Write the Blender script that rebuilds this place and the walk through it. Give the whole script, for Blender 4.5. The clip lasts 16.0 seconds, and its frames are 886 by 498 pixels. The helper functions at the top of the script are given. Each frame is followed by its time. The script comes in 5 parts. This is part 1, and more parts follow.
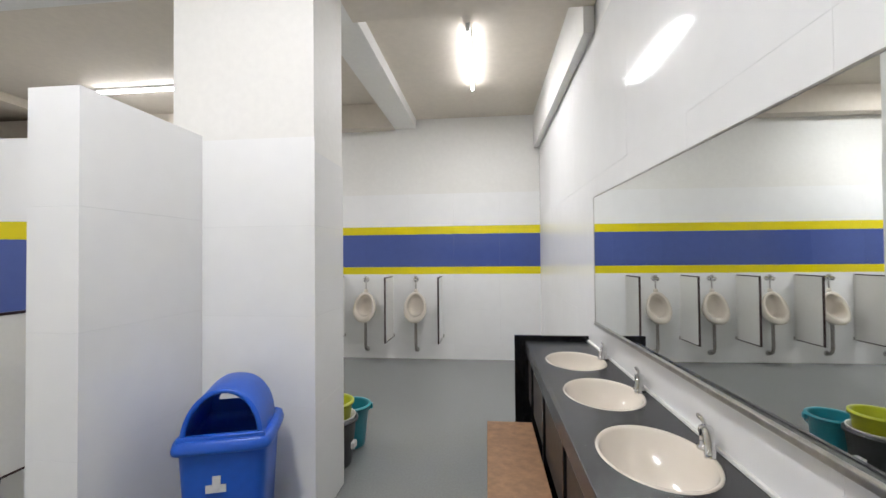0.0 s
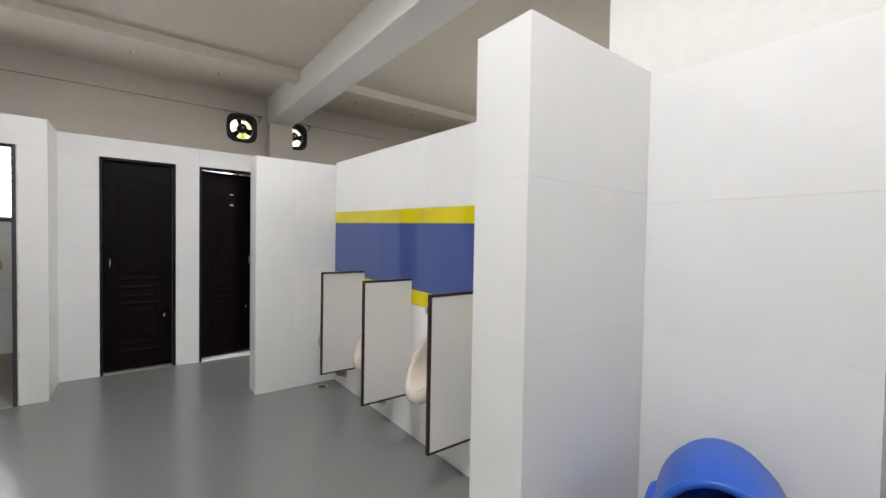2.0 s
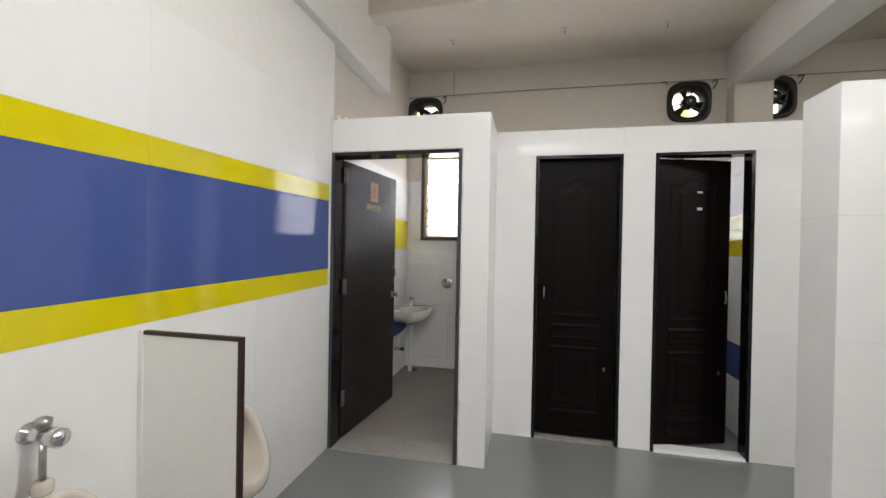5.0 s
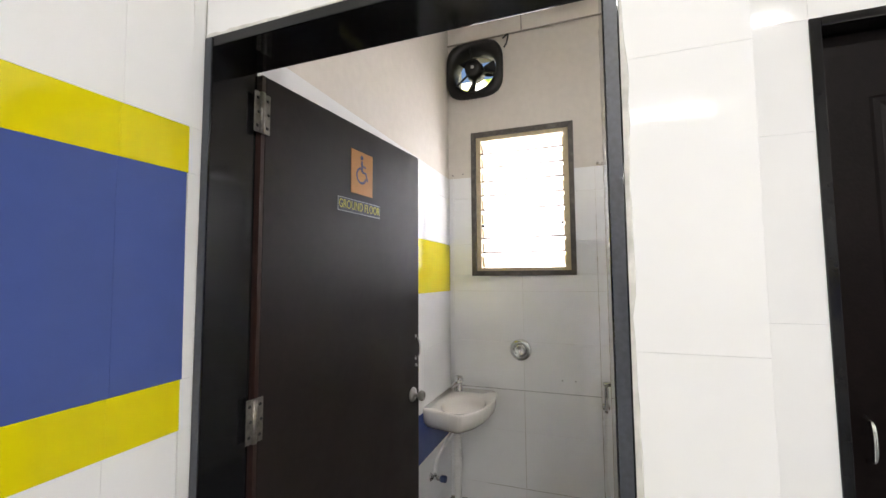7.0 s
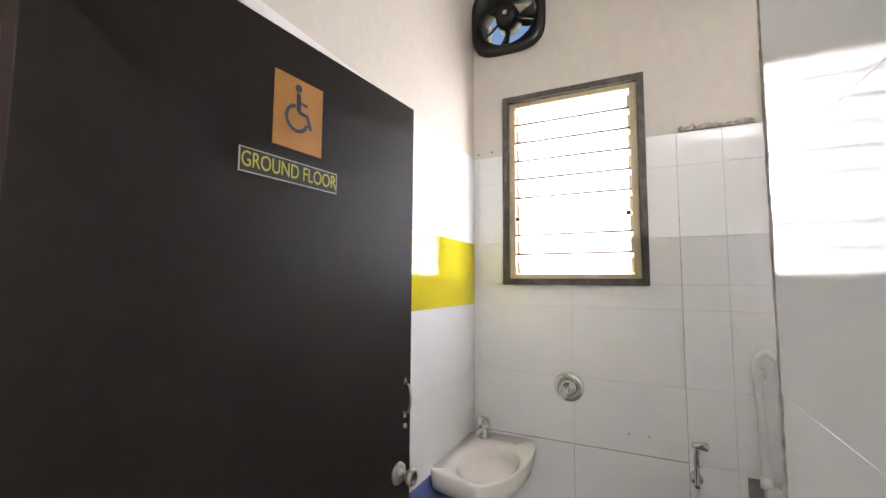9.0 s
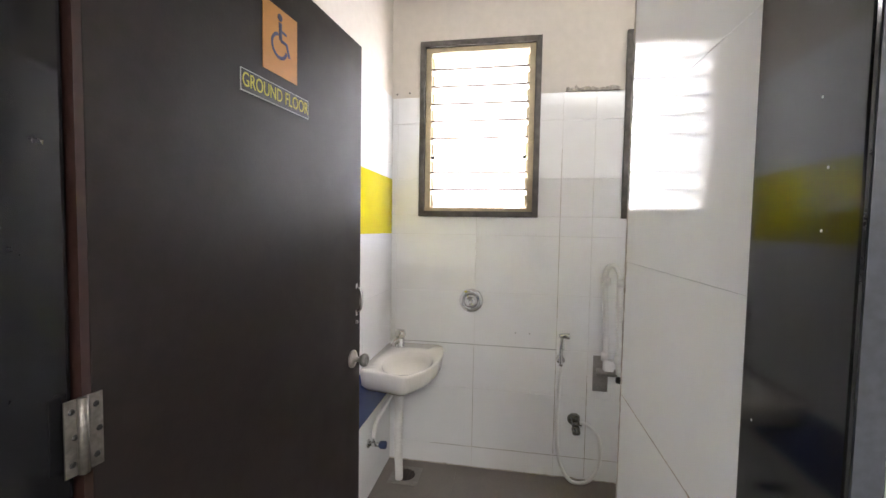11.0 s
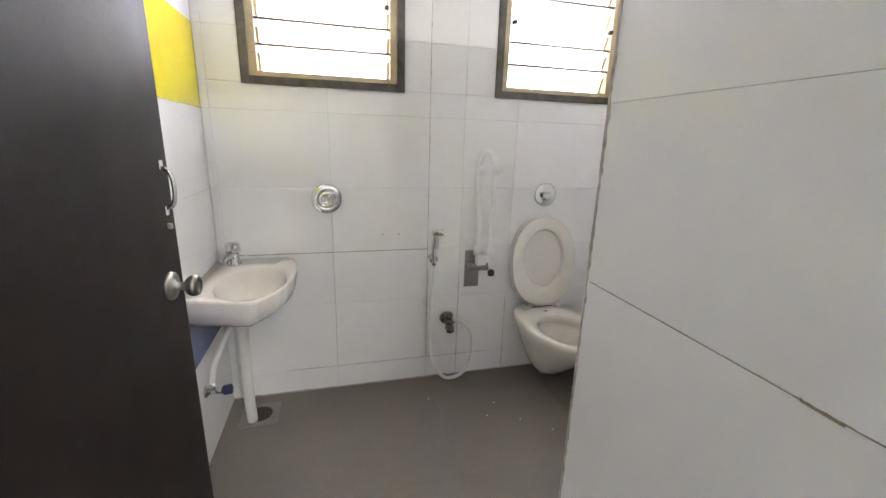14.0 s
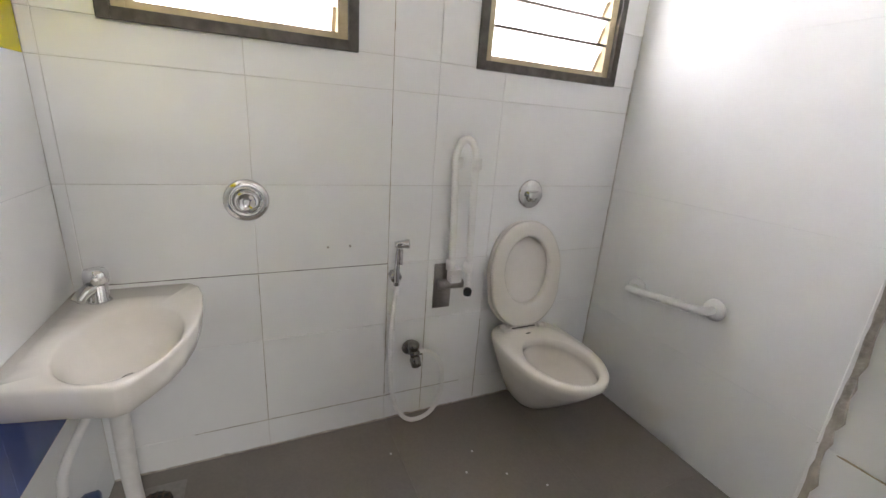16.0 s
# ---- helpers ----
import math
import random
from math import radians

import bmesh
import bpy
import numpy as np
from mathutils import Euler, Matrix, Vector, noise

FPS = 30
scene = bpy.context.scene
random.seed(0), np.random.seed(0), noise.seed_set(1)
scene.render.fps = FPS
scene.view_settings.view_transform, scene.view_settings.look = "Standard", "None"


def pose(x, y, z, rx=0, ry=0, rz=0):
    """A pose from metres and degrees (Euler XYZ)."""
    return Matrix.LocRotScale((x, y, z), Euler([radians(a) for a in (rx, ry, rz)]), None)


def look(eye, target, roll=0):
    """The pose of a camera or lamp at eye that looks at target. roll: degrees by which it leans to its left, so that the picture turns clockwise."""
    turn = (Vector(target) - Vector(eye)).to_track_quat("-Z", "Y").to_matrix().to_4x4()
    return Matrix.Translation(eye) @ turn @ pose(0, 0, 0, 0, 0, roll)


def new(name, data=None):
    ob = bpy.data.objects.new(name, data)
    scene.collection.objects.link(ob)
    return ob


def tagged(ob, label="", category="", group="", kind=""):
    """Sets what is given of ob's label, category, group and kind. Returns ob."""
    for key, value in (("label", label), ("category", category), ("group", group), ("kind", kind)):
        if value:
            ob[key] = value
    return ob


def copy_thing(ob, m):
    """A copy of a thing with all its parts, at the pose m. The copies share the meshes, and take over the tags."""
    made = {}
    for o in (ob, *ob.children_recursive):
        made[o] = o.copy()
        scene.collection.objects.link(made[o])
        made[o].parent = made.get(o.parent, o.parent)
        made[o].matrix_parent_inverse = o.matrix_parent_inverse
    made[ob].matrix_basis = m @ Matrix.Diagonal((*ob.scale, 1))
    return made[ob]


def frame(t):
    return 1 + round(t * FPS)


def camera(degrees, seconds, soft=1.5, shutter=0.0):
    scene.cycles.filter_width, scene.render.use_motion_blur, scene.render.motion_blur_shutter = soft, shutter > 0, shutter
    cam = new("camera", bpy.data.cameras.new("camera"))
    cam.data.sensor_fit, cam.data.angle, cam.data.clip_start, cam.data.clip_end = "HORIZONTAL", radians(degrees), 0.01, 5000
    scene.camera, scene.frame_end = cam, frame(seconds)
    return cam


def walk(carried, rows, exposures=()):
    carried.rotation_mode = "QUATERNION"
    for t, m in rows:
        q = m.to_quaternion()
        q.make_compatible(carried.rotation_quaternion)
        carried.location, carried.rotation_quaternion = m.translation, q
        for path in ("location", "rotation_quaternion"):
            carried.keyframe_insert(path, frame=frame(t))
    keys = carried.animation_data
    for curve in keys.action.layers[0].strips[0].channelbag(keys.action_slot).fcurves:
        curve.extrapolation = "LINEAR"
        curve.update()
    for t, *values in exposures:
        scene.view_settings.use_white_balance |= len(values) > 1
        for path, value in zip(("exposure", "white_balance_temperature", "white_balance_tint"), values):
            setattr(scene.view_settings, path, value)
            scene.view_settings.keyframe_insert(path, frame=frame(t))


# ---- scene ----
cam = camera(94.73, 16.0)
PATH = [
    (0, (5.276, 1.163, 1.360), (5.065, 3.151, 1.394), -0.50),
    (0.5, (5.217, 1.377, 1.377), (4.711, 3.311, 1.408), 0.18),
    (1, (5.052, 1.513, 1.369), (4.188, 3.316, 1.376), 0.90),
    (1.5, (4.822, 1.585, 1.363), (3.566, 3.142, 1.344), 1.28),
    (2, (4.548, 1.649, 1.380), (2.954, 2.856, 1.329), 1.00),
    (2.5, (4.291, 1.653, 1.377), (2.463, 2.462, 1.305), 0.87),
    (3, (3.962, 1.586, 1.381), (1.989, 1.904, 1.308), 0.74),
    (3.5, (3.660, 1.558, 1.378), (1.662, 1.504, 1.306), 0.84),
    (4, (3.335, 1.540, 1.385), (1.355, 1.260, 1.333), 1.17),
    (4.5, (2.979, 1.464, 1.404), (1.013, 1.101, 1.370), 1.24),
    (6.8, (0.920, 0.910, 1.460), (-0.965, 0.251, 1.578), -0.16),
    (7, (0.700, 0.860, 1.470), (-1.176, 0.181, 1.612), -0.35),
    (7.5, (0.340, 0.800, 1.485), (-1.496, 0.022, 1.633), -0.03),
    (8, (0.090, 0.775, 1.495), (-1.692, -0.119, 1.661), 0.34),
    (8.2, (0.040, 0.765, 1.497), (-1.736, -0.136, 1.682), 0.42),
    (10.3, (0.190, 0.695, 1.477), (-1.695, 0.029, 1.524), 0.74),
    (10.5, (0.230, 0.685, 1.458), (-1.681, 0.096, 1.504), 0.86),
    (11, (0.340, 0.645, 1.415), (-1.629, 0.308, 1.314), 0.98),
    (11.5, (0.420, 0.596, 1.378), (-1.568, 0.438, 1.222), 1.12),
    (12, (0.423, 0.536, 1.363), (-1.559, 0.588, 1.104), 1.03),
    (12.5, (0.401, 0.484, 1.353), (-1.562, 0.671, 1.017), 0.95),
    (13, (0.267, 0.481, 1.329), (-1.670, 0.783, 0.929), 1.10),
    (13.5, (0.117, 0.495, 1.298), (-1.790, 0.881, 0.836), 1.31),
    (14, (-0.041, 0.456, 1.274), (-1.909, 0.955, 0.764), 1.70),
    (14.5, (-0.213, 0.396, 1.264), (-2.050, 0.981, 0.731), 2.14),
    (15, (-0.316, 0.388, 1.249), (-2.123, 1.044, 0.695), 2.75),
    (15.5, (-0.409, 0.399, 1.244), (-2.179, 1.147, 0.688), 3.44),
    (16, (-0.548, 0.453, 1.287), (-2.279, 1.261, 0.695), 4.15),
]
walk(cam, [(t, look(eye, target, roll)) for t, eye, target, roll in PATH],
     [(0, -0.24, 6250, 12), (1.0, -0.30, 6300, 12), (1.5, -0.30, 6300, 12), (3, -0.06, 6450, 12), (4.5, -0.08, 6450, 11), (7, 0.42, 6500, 11), (7.5, 0.6, 6500, 12), (8, 0.65, 6500, 13), (11, 0.8, 6500, 12), (12, 0.74, 6450, 12),
      (12.5, 0.78, 6450, 12), (13.5, 1.0, 6450, 12), (15, 0.98, 6450, 12), (16, 0.82, 6450, 12)])

# ---- world, sun, lamps, exposure ----
scene.view_settings.exposure = 0.0
world = bpy.data.worlds.new("world")
scene.world = world
world.use_nodes = True
_wn = world.node_tree.nodes
_sky = _wn.new("ShaderNodeTexSky")
_sky.sky_type, _sky.sun_disc = "NISHITA", False
_sky.sun_elevation, _sky.sun_rotation = radians(48), radians(80)
_wn["Background"].inputs["Strength"].default_value = 0.12
world.node_tree.links.new(_sky.outputs["Color"], _wn["Background"].inputs["Color"])
sun_lamp = bpy.data.lights.new("sun", "SUN")
sun_lamp.energy, sun_lamp.angle, sun_lamp.color = 2.0, radians(0.5), (1.0, 0.95, 0.88)
sun_ob = new("sun", sun_lamp)
sun_ob.matrix_world = look((12, 2, 14), (0, 0, 0))

TUBE_POWER = 42.0
TUBE_LAMP = 55.0
WINDOW_POWER = 30.0


def sky_panel(y0, y1, z0, z1, share=1.0):
    """Daylight standing in a window's opening, shining inwards."""
    la = bpy.data.lights.new("window_daylight", "AREA")
    la.shape, la.size, la.size_y, la.energy, la.color = "RECTANGLE", y1 - y0, z1 - z0, WINDOW_POWER * share, (1.0, 0.975, 1.03)
    ob = new("window_daylight", la)
    ob.matrix_world = look((-2.27, (y0 + y1) / 2, (z0 + z1) / 2), (0, (y0 + y1) / 2, (z0 + z1) / 2 - 0.15))


sky_panel(0.115, 0.757, 1.505, 2.46)
sky_panel(1.237, 1.871, 1.505, 2.46, 0.72)
sky_panel(2.214, 2.846, 1.505, 2.46, 0.6)

# ---- materials ----


def material(name, color, rough=0.5, metal=0.0, grain=0.0, grain_scale=40.0, stain=0.0, stain_scale=3.0,
             bump=0.0, bump_scale=60.0, vary=0.0, coat=0.0, stain_color=None, rough_vary=0.0, spec=0.5):
    m = bpy.data.materials.new(name)
    m.use_nodes = True
    t = m.node_tree
    n, li = t.nodes, t.links
    b = n["Principled BSDF"]
    b.inputs["Roughness"].default_value, b.inputs["Metallic"].default_value = rough, metal
    b.inputs["Coat Weight"].default_value = coat
    b.inputs["Specular IOR Level"].default_value = spec
    b.inputs["Coat Roughness"].default_value = 0.05
    co = n.new("ShaderNodeTexCoord")
    geo = n.new("ShaderNodeNewGeometry")
    rgb = n.new("ShaderNodeRGB")
    rgb.outputs[0].default_value = (*color, 1)
    out = rgb.outputs[0]

    def mix(kind, fac, a, c):
        x = n.new("ShaderNodeMix")
        x.data_type, x.blend_type = "RGBA", kind
        if isinstance(fac, float):
            x.inputs[0].default_value = fac
        else:
            li.new(fac, x.inputs[0])
        li.new(a, x.inputs[6])
        if isinstance(c, tuple):
            x.inputs[7].default_value = (*c, 1)
        else:
            li.new(c, x.inputs[7])
        return x.outputs[2]

    def noise_tex(scale, detail, source):
        x = n.new("ShaderNodeTexNoise")
        x.inputs["Scale"].default_value, x.inputs["Detail"].default_value = scale, detail
        li.new(source, x.inputs["Vector"])
        return x.outputs["Fac"]

    def ramp(fac, lo, hi, a=0.0, c=1.0):
        x = n.new("ShaderNodeMapRange")
        li.new(fac, x.inputs[0])
        for i, v in zip((1, 2, 3, 4), (lo, hi, a, c)):
            x.inputs[i].default_value = v
        return x.outputs[0]

    where = geo.outputs["Position"]
    if grain:
        g = ramp(noise_tex(grain_scale, 4, where), 0.3, 0.7, 1 - grain, 1 + grain)
        x = n.new("ShaderNodeVectorMath")
        x.operation = "SCALE"
        li.new(out, x.inputs[0])
        li.new(g, x.inputs["Scale"])
        out = x.outputs[0]
    if stain:
        s = ramp(noise_tex(stain_scale, 5, where), 0.46, 0.78, 0.0, stain)
        dark = stain_color or tuple(v * 0.45 for v in color)
        out = mix("MIX", s, out, dark)
    if vary:
        oi = n.new("ShaderNodeObjectInfo")
        v = ramp(oi.outputs["Random"], 0, 1, 1 - vary, 1 + vary * 0.3)
        x = n.new("ShaderNodeVectorMath")
        x.operation = "SCALE"
        li.new(out, x.inputs[0])
        li.new(v, x.inputs["Scale"])
        out = x.outputs[0]
    li.new(out, b.inputs["Base Color"])
    if rough_vary:
        li.new(ramp(noise_tex(stain_scale * 2, 1, where), 0.2, 0.8, max(rough - rough_vary, 0.03), rough + rough_vary), b.inputs["Roughness"])
    if bump:
        bp = n.new("ShaderNodeBump")
        bp.inputs["Strength"].default_value, bp.inputs["Distance"].default_value = bump, 0.01
        li.new(noise_tex(bump_scale, 3, where), bp.inputs["Height"])
        li.new(bp.outputs[0], b.inputs["Normal"])
    return m


def glow(name, color, strength):
    m = bpy.data.materials.new(name)
    m.use_nodes = True
    b = m.node_tree.nodes["Principled BSDF"]
    b.inputs["Base Color"].default_value = (*color, 1)
    b.inputs["Emission Color"].default_value = (*color, 1)
    b.inputs["Emission Strength"].default_value = strength
    return m


WHITE_TILE = material("white_glazed_tile", (0.83, 0.83, 0.825), 0.085, grain=0.012, grain_scale=9, vary=0.016, bump=0.012, bump_scale=5, stain=0.06, stain_scale=2.5, stain_color=(0.68, 0.665, 0.63), spec=0.13)
YELLOW_TILE = material("yellow_glazed_tile", (0.70, 0.60, 0.004), 0.10, grain=0.02, grain_scale=12, vary=0.03, bump=0.015, bump_scale=5)
BLUE_TILE = material("blue_glazed_tile", (0.070, 0.105, 0.31), 0.06, spec=0.32, grain=0.03, grain_scale=14, vary=0.05, bump=0.015, bump_scale=5)
PALE_GROUT = material("pale_grout", (0.60, 0.59, 0.56), 0.8, grain=0.08, stain=0.15, stain_scale=5)
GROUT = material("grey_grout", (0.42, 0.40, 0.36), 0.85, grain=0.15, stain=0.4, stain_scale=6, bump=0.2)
WHITE_PAINT = material("white_wall_paint", (0.78, 0.77, 0.74), 0.6, grain=0.02, grain_scale=25, stain=0.08, stain_scale=1.5, stain_color=(0.62, 0.58, 0.5), bump=0.06, bump_scale=90)
CREAM_PAINT = material("cream_wall_paint", (0.66, 0.61, 0.545), 0.65, grain=0.03, grain_scale=25, stain=0.16, stain_scale=1.3, stain_color=(0.48, 0.43, 0.35), bump=0.08, bump_scale=80)
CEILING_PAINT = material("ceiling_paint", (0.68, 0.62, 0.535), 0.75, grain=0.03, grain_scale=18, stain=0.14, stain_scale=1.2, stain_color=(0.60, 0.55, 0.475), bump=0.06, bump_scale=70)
EPOXY = material("grey_epoxy_floor", (0.205, 0.215, 0.21), 0.22, spec=0.75, grain=0.06, grain_scale=70, stain=0.16, stain_scale=1.1, stain_color=(0.165, 0.168, 0.162), bump=0.035, bump_scale=35)
FLOOR_TILE = material("brown_grey_floor_tile", (0.215, 0.19, 0.168), 0.5, grain=0.045, grain_scale=90, stain=0.25, stain_scale=3.5, stain_color=(0.11, 0.10, 0.09), vary=0.04, bump=0.05, bump_scale=140)
BLACK_GRANITE = material("black_granite", (0.008, 0.008, 0.009), 0.09, grain=0.1, grain_scale=320, stain=0.06, stain_scale=30, stain_color=(0.05, 0.05, 0.055), spec=0.35)
GRANITE_EDGE = material("sawn_granite_edge", (0.048, 0.052, 0.064), 0.35, grain=0.2, grain_scale=120, stain=0.3, stain_scale=8, stain_color=(0.03, 0.032, 0.04))
GREY_GRANITE = material("worn_grey_granite", (0.028, 0.029, 0.033), 0.27, grain=0.3, grain_scale=260, stain=0.25, stain_scale=3, stain_color=(0.055, 0.056, 0.062))
CERAMIC = material("cream_ceramic", (0.72, 0.66, 0.58), 0.10, grain=0.015, grain_scale=10, stain=0.05, stain_scale=6, stain_color=(0.55, 0.45, 0.33), coat=0.3)
SANITARY = material("white_sanitary_ceramic", (0.82, 0.778, 0.715), 0.10, grain=0.012, stain=0.06, stain_scale=8, stain_color=(0.5, 0.42, 0.32), coat=0.3)
SEAT_PLASTIC = material("cream_seat_plastic", (0.78, 0.745, 0.695), 0.22, grain=0.012)
CHROME = material("chrome", (0.72, 0.72, 0.72), 0.13, 1.0, grain=0.06, stain=0.25, stain_scale=30, stain_color=(0.4, 0.38, 0.35))
WORN_NICKEL = material("worn_nickel", (0.30, 0.285, 0.265), 0.24, 1.0, grain=0.12, stain=0.45, stain_scale=25, stain_color=(0.11, 0.10, 0.09))
DULL_CHROME = material("dull_chrome", (0.46, 0.45, 0.43), 0.28, 1.0, grain=0.1, stain=0.35, stain_scale=22, stain_color=(0.22, 0.2, 0.18))
HINGE_STEEL = material("spotted_hinge_steel", (0.21, 0.195, 0.175), 0.45, 0.8, grain=0.2, grain_scale=120, stain=0.5, stain_scale=40, stain_color=(0.10, 0.085, 0.07))
STEEL = material("brushed_steel", (0.38, 0.36, 0.34), 0.30, 1.0, grain=0.08, grain_scale=90)
DARK_LEAF = material("dark_brown_laminate", (0.0155, 0.0112, 0.0105), 0.42, grain=0.14, grain_scale=35, stain=0.55, stain_scale=5, stain_color=(0.021, 0.016, 0.0148), bump=0.03, bump_scale=160, spec=0.25, rough_vary=0.07)
RED_WOOD = material("red_brown_door_edge", (0.026, 0.0105, 0.008), 0.45, grain=0.25, grain_scale=50)
MOULDED = material("dark_moulded_door", (0.0045, 0.0025, 0.0024), 0.42, grain=0.3, grain_scale=60, stain=0.2, stain_scale=5, stain_color=(0.012, 0.006, 0.005), bump=0.05, bump_scale=120, spec=0.10)
LAMINATE = material("white_laminate", (0.80, 0.79, 0.76), 0.38, grain=0.015, stain=0.08, stain_scale=4, stain_color=(0.58, 0.55, 0.5))
BROWN_EDGE = material("dark_brown_edge_band", (0.030, 0.013, 0.012), 0.4, grain=0.2)
PVC = material("white_pvc", (0.74, 0.73, 0.70), 0.35, grain=0.03, stain=0.18, stain_scale=14, stain_color=(0.5, 0.46, 0.4))
WHITE_PLASTIC = material("white_plastic", (0.78, 0.77, 0.75), 0.28, grain=0.015)
BLACK_PLASTIC = material("black_plastic", (0.012, 0.012, 0.012), 0.4, grain=0.2, stain=0.3, stain_scale=12, stain_color=(0.04, 0.035, 0.03))
BIN_BLUE = material("blue_plastic", (0.012, 0.095, 0.52), 0.33, grain=0.05, grain_scale=30, stain=0.12, stain_scale=6, stain_color=(0.01, 0.06, 0.35), bump=0.02)
TEAL = material("teal_plastic", (0.02, 0.27, 0.34), 0.35, grain=0.05)
LIME = material("lime_plastic", (0.52, 0.56, 0.03), 0.35, grain=0.05)
DARK_BUCKET = material("dark_grey_plastic", (0.045, 0.048, 0.052), 0.45, grain=0.1)
PLYWOOD = material("brown_plywood", (0.27, 0.145, 0.068), 0.5, grain=0.22, grain_scale=22, stain=0.4, stain_scale=5, stain_color=(0.13, 0.065, 0.03), bump=0.08, bump_scale=60)
WINDOW_DARK = material("dark_bronze_frame", (0.085, 0.075, 0.066), 0.5, 0.2, grain=0.25, stain=0.6, stain_scale=16, stain_color=(0.20, 0.175, 0.15))
LOUVRE_BAR = material("brown_louvre_bar", (0.15, 0.12, 0.085), 0.5, grain=0.15, stain=0.3, stain_scale=14)
WINDOW_CREAM = material("yellowed_aluminium", (0.50, 0.41, 0.26), 0.45, grain=0.1, stain=0.35, stain_scale=12, stain_color=(0.33, 0.25, 0.14))
ORANGE = material("orange_sticker", (0.52, 0.235, 0.055), 0.5, grain=0.04)
SIGN_BLUE = material("blue_grey_print", (0.075, 0.075, 0.13), 0.5)
PLATE_BLACK = material("black_sticker", (0.02, 0.02, 0.02), 0.4, grain=0.1)
LETTER_YELLOW = material("yellow_letters", (0.50, 0.44, 0.06), 0.5)
PLATE_EDGE = material("pale_sticker_edge", (0.42, 0.42, 0.38), 0.5)
MORTAR = material("brown_mortar", (0.47, 0.43, 0.38), 0.95, grain=0.35, grain_scale=45, stain=0.5, stain_scale=18, stain_color=(0.20, 0.16, 0.12), bump=0.5, bump_scale=70)
PALE_MORTAR = material("pale_mortar", (0.62, 0.61, 0.57), 0.9, grain=0.15, grain_scale=30, stain=0.2, stain_scale=12, bump=0.12, bump_scale=60)
GRATE = material("rusty_drain_grate", (0.09, 0.065, 0.05), 0.6, 0.4, grain=0.3)
LABEL_WHITE = material("white_label", (0.62, 0.62, 0.62), 0.5, grain=0.1)
TUBE_GLOW = glow("fluorescent_tube", (1.0, 0.99, 0.97), TUBE_POWER)
MIRROR = material("mirror", (0.86, 0.88, 0.87), 0.015, 1.0)


def frosted_glass():
    m = bpy.data.materials.new("frosted_louvre_glass")
    m.use_nodes = True
    n, li = m.node_tree.nodes, m.node_tree.links
    n.remove(n["Principled BSDF"])
    tr, gl, mx = n.new("ShaderNodeBsdfTranslucent"), n.new("ShaderNodeBsdfGlossy"), n.new("ShaderNodeMixShader")
    tr.inputs[0].default_value = (0.86, 0.87, 0.88, 1)
    gl.inputs["Roughness"].default_value = 0.25
    mx.inputs[0].default_value = 0.08
    li.new(tr.outputs[0], mx.inputs[1])
    li.new(gl.outputs[0], mx.inputs[2])
    li.new(mx.outputs[0], n["Material Output"].inputs["Surface"])
    return m


def foliage_backdrop():
    m = bpy.data.materials.new("outdoor_greenery")
    m.use_nodes = True
    n, li = m.node_tree.nodes, m.node_tree.links
    b = n["Principled BSDF"]
    geo, no, cr = n.new("ShaderNodeNewGeometry"), n.new("ShaderNodeTexNoise"), n.new("ShaderNodeValToRGB")
    no.inputs["Scale"].default_value, no.inputs["Detail"].default_value = 1.6, 6
    li.new(geo.outputs["Position"], no.inputs["Vector"])
    li.new(no.outputs["Fac"], cr.inputs[0])
    e = cr.color_ramp.elements
    e[0].position, e[0].color = 0.30, (0.14, 0.20, 0.02, 1)
    e[1].position, e[1].color = 0.50, (1.0, 0.93, 0.80, 1)
    k = e.new(0.40)
    k.color = (0.75, 0.80, 0.22, 1)
    li.new(cr.outputs[0], b.inputs["Base Color"])
    li.new(cr.outputs[0], b.inputs["Emission Color"])
    b.inputs["Emission Strength"].default_value = 2.0
    return m


FROSTED = frosted_glass()
GREENERY = foliage_backdrop()

# ---- building tools ----


def part(name, bm, mat, parent=None, label="", smooth=False):
    """One mesh object, under a thing or part."""
    bmesh.ops.recalc_face_normals(bm, faces=bm.faces)
    me = bpy.data.meshes.new(name)
    bm.to_mesh(me)
    bm.free()
    me.materials.append(mat)
    if smooth:
        me.shade_smooth()
    ob = new(name, me)
    ob.parent = parent
    if label:
        ob["label"] = label
    return ob


def thing(name, label, category, group="", at=(0, 0, 0), turn=0.0):
    """An Empty at the thing's base, to be given parts."""
    ob = new(name)
    ob.empty_display_size = 0.1
    ob.matrix_world = pose(*at, 0, 0, turn)
    return tagged(ob, label, category, group)


def box(bm, x0, x1, y0, y1, z0, z1, bevel=0.0, seg=2):
    r = bmesh.ops.create_cube(bm, size=1.0, matrix=Matrix.LocRotScale(((x0 + x1) / 2, (y0 + y1) / 2, (z0 + z1) / 2), None, (abs(x1 - x0), abs(y1 - y0), abs(z1 - z0))))
    if bevel:
        edges = {e for v in r["verts"] for e in v.link_edges}
        bmesh.ops.bevel(bm, geom=list(edges), offset=bevel, segments=seg, profile=0.6, affect="EDGES")
    return bm


def one_box(*a, **k):
    return box(bmesh.new(), *a, **k)


def rings(bm, loops, close_start=True, close_end=True, cyclic=True):
    """Skin a row of rings that have the same number of points."""
    vs = [[bm.verts.new(p) for p in loop] for loop in loops]
    n = len(vs[0])
    for a, b in zip(vs, vs[1:]):
        for i in range(n if cyclic else n - 1):
            j = (i + 1) % n
            bm.faces.new((a[i], a[j], b[j], b[i]))
    if close_start:
        bm.faces.new(vs[0][::-1])
    if close_end:
        bm.faces.new(vs[-1])
    return bm


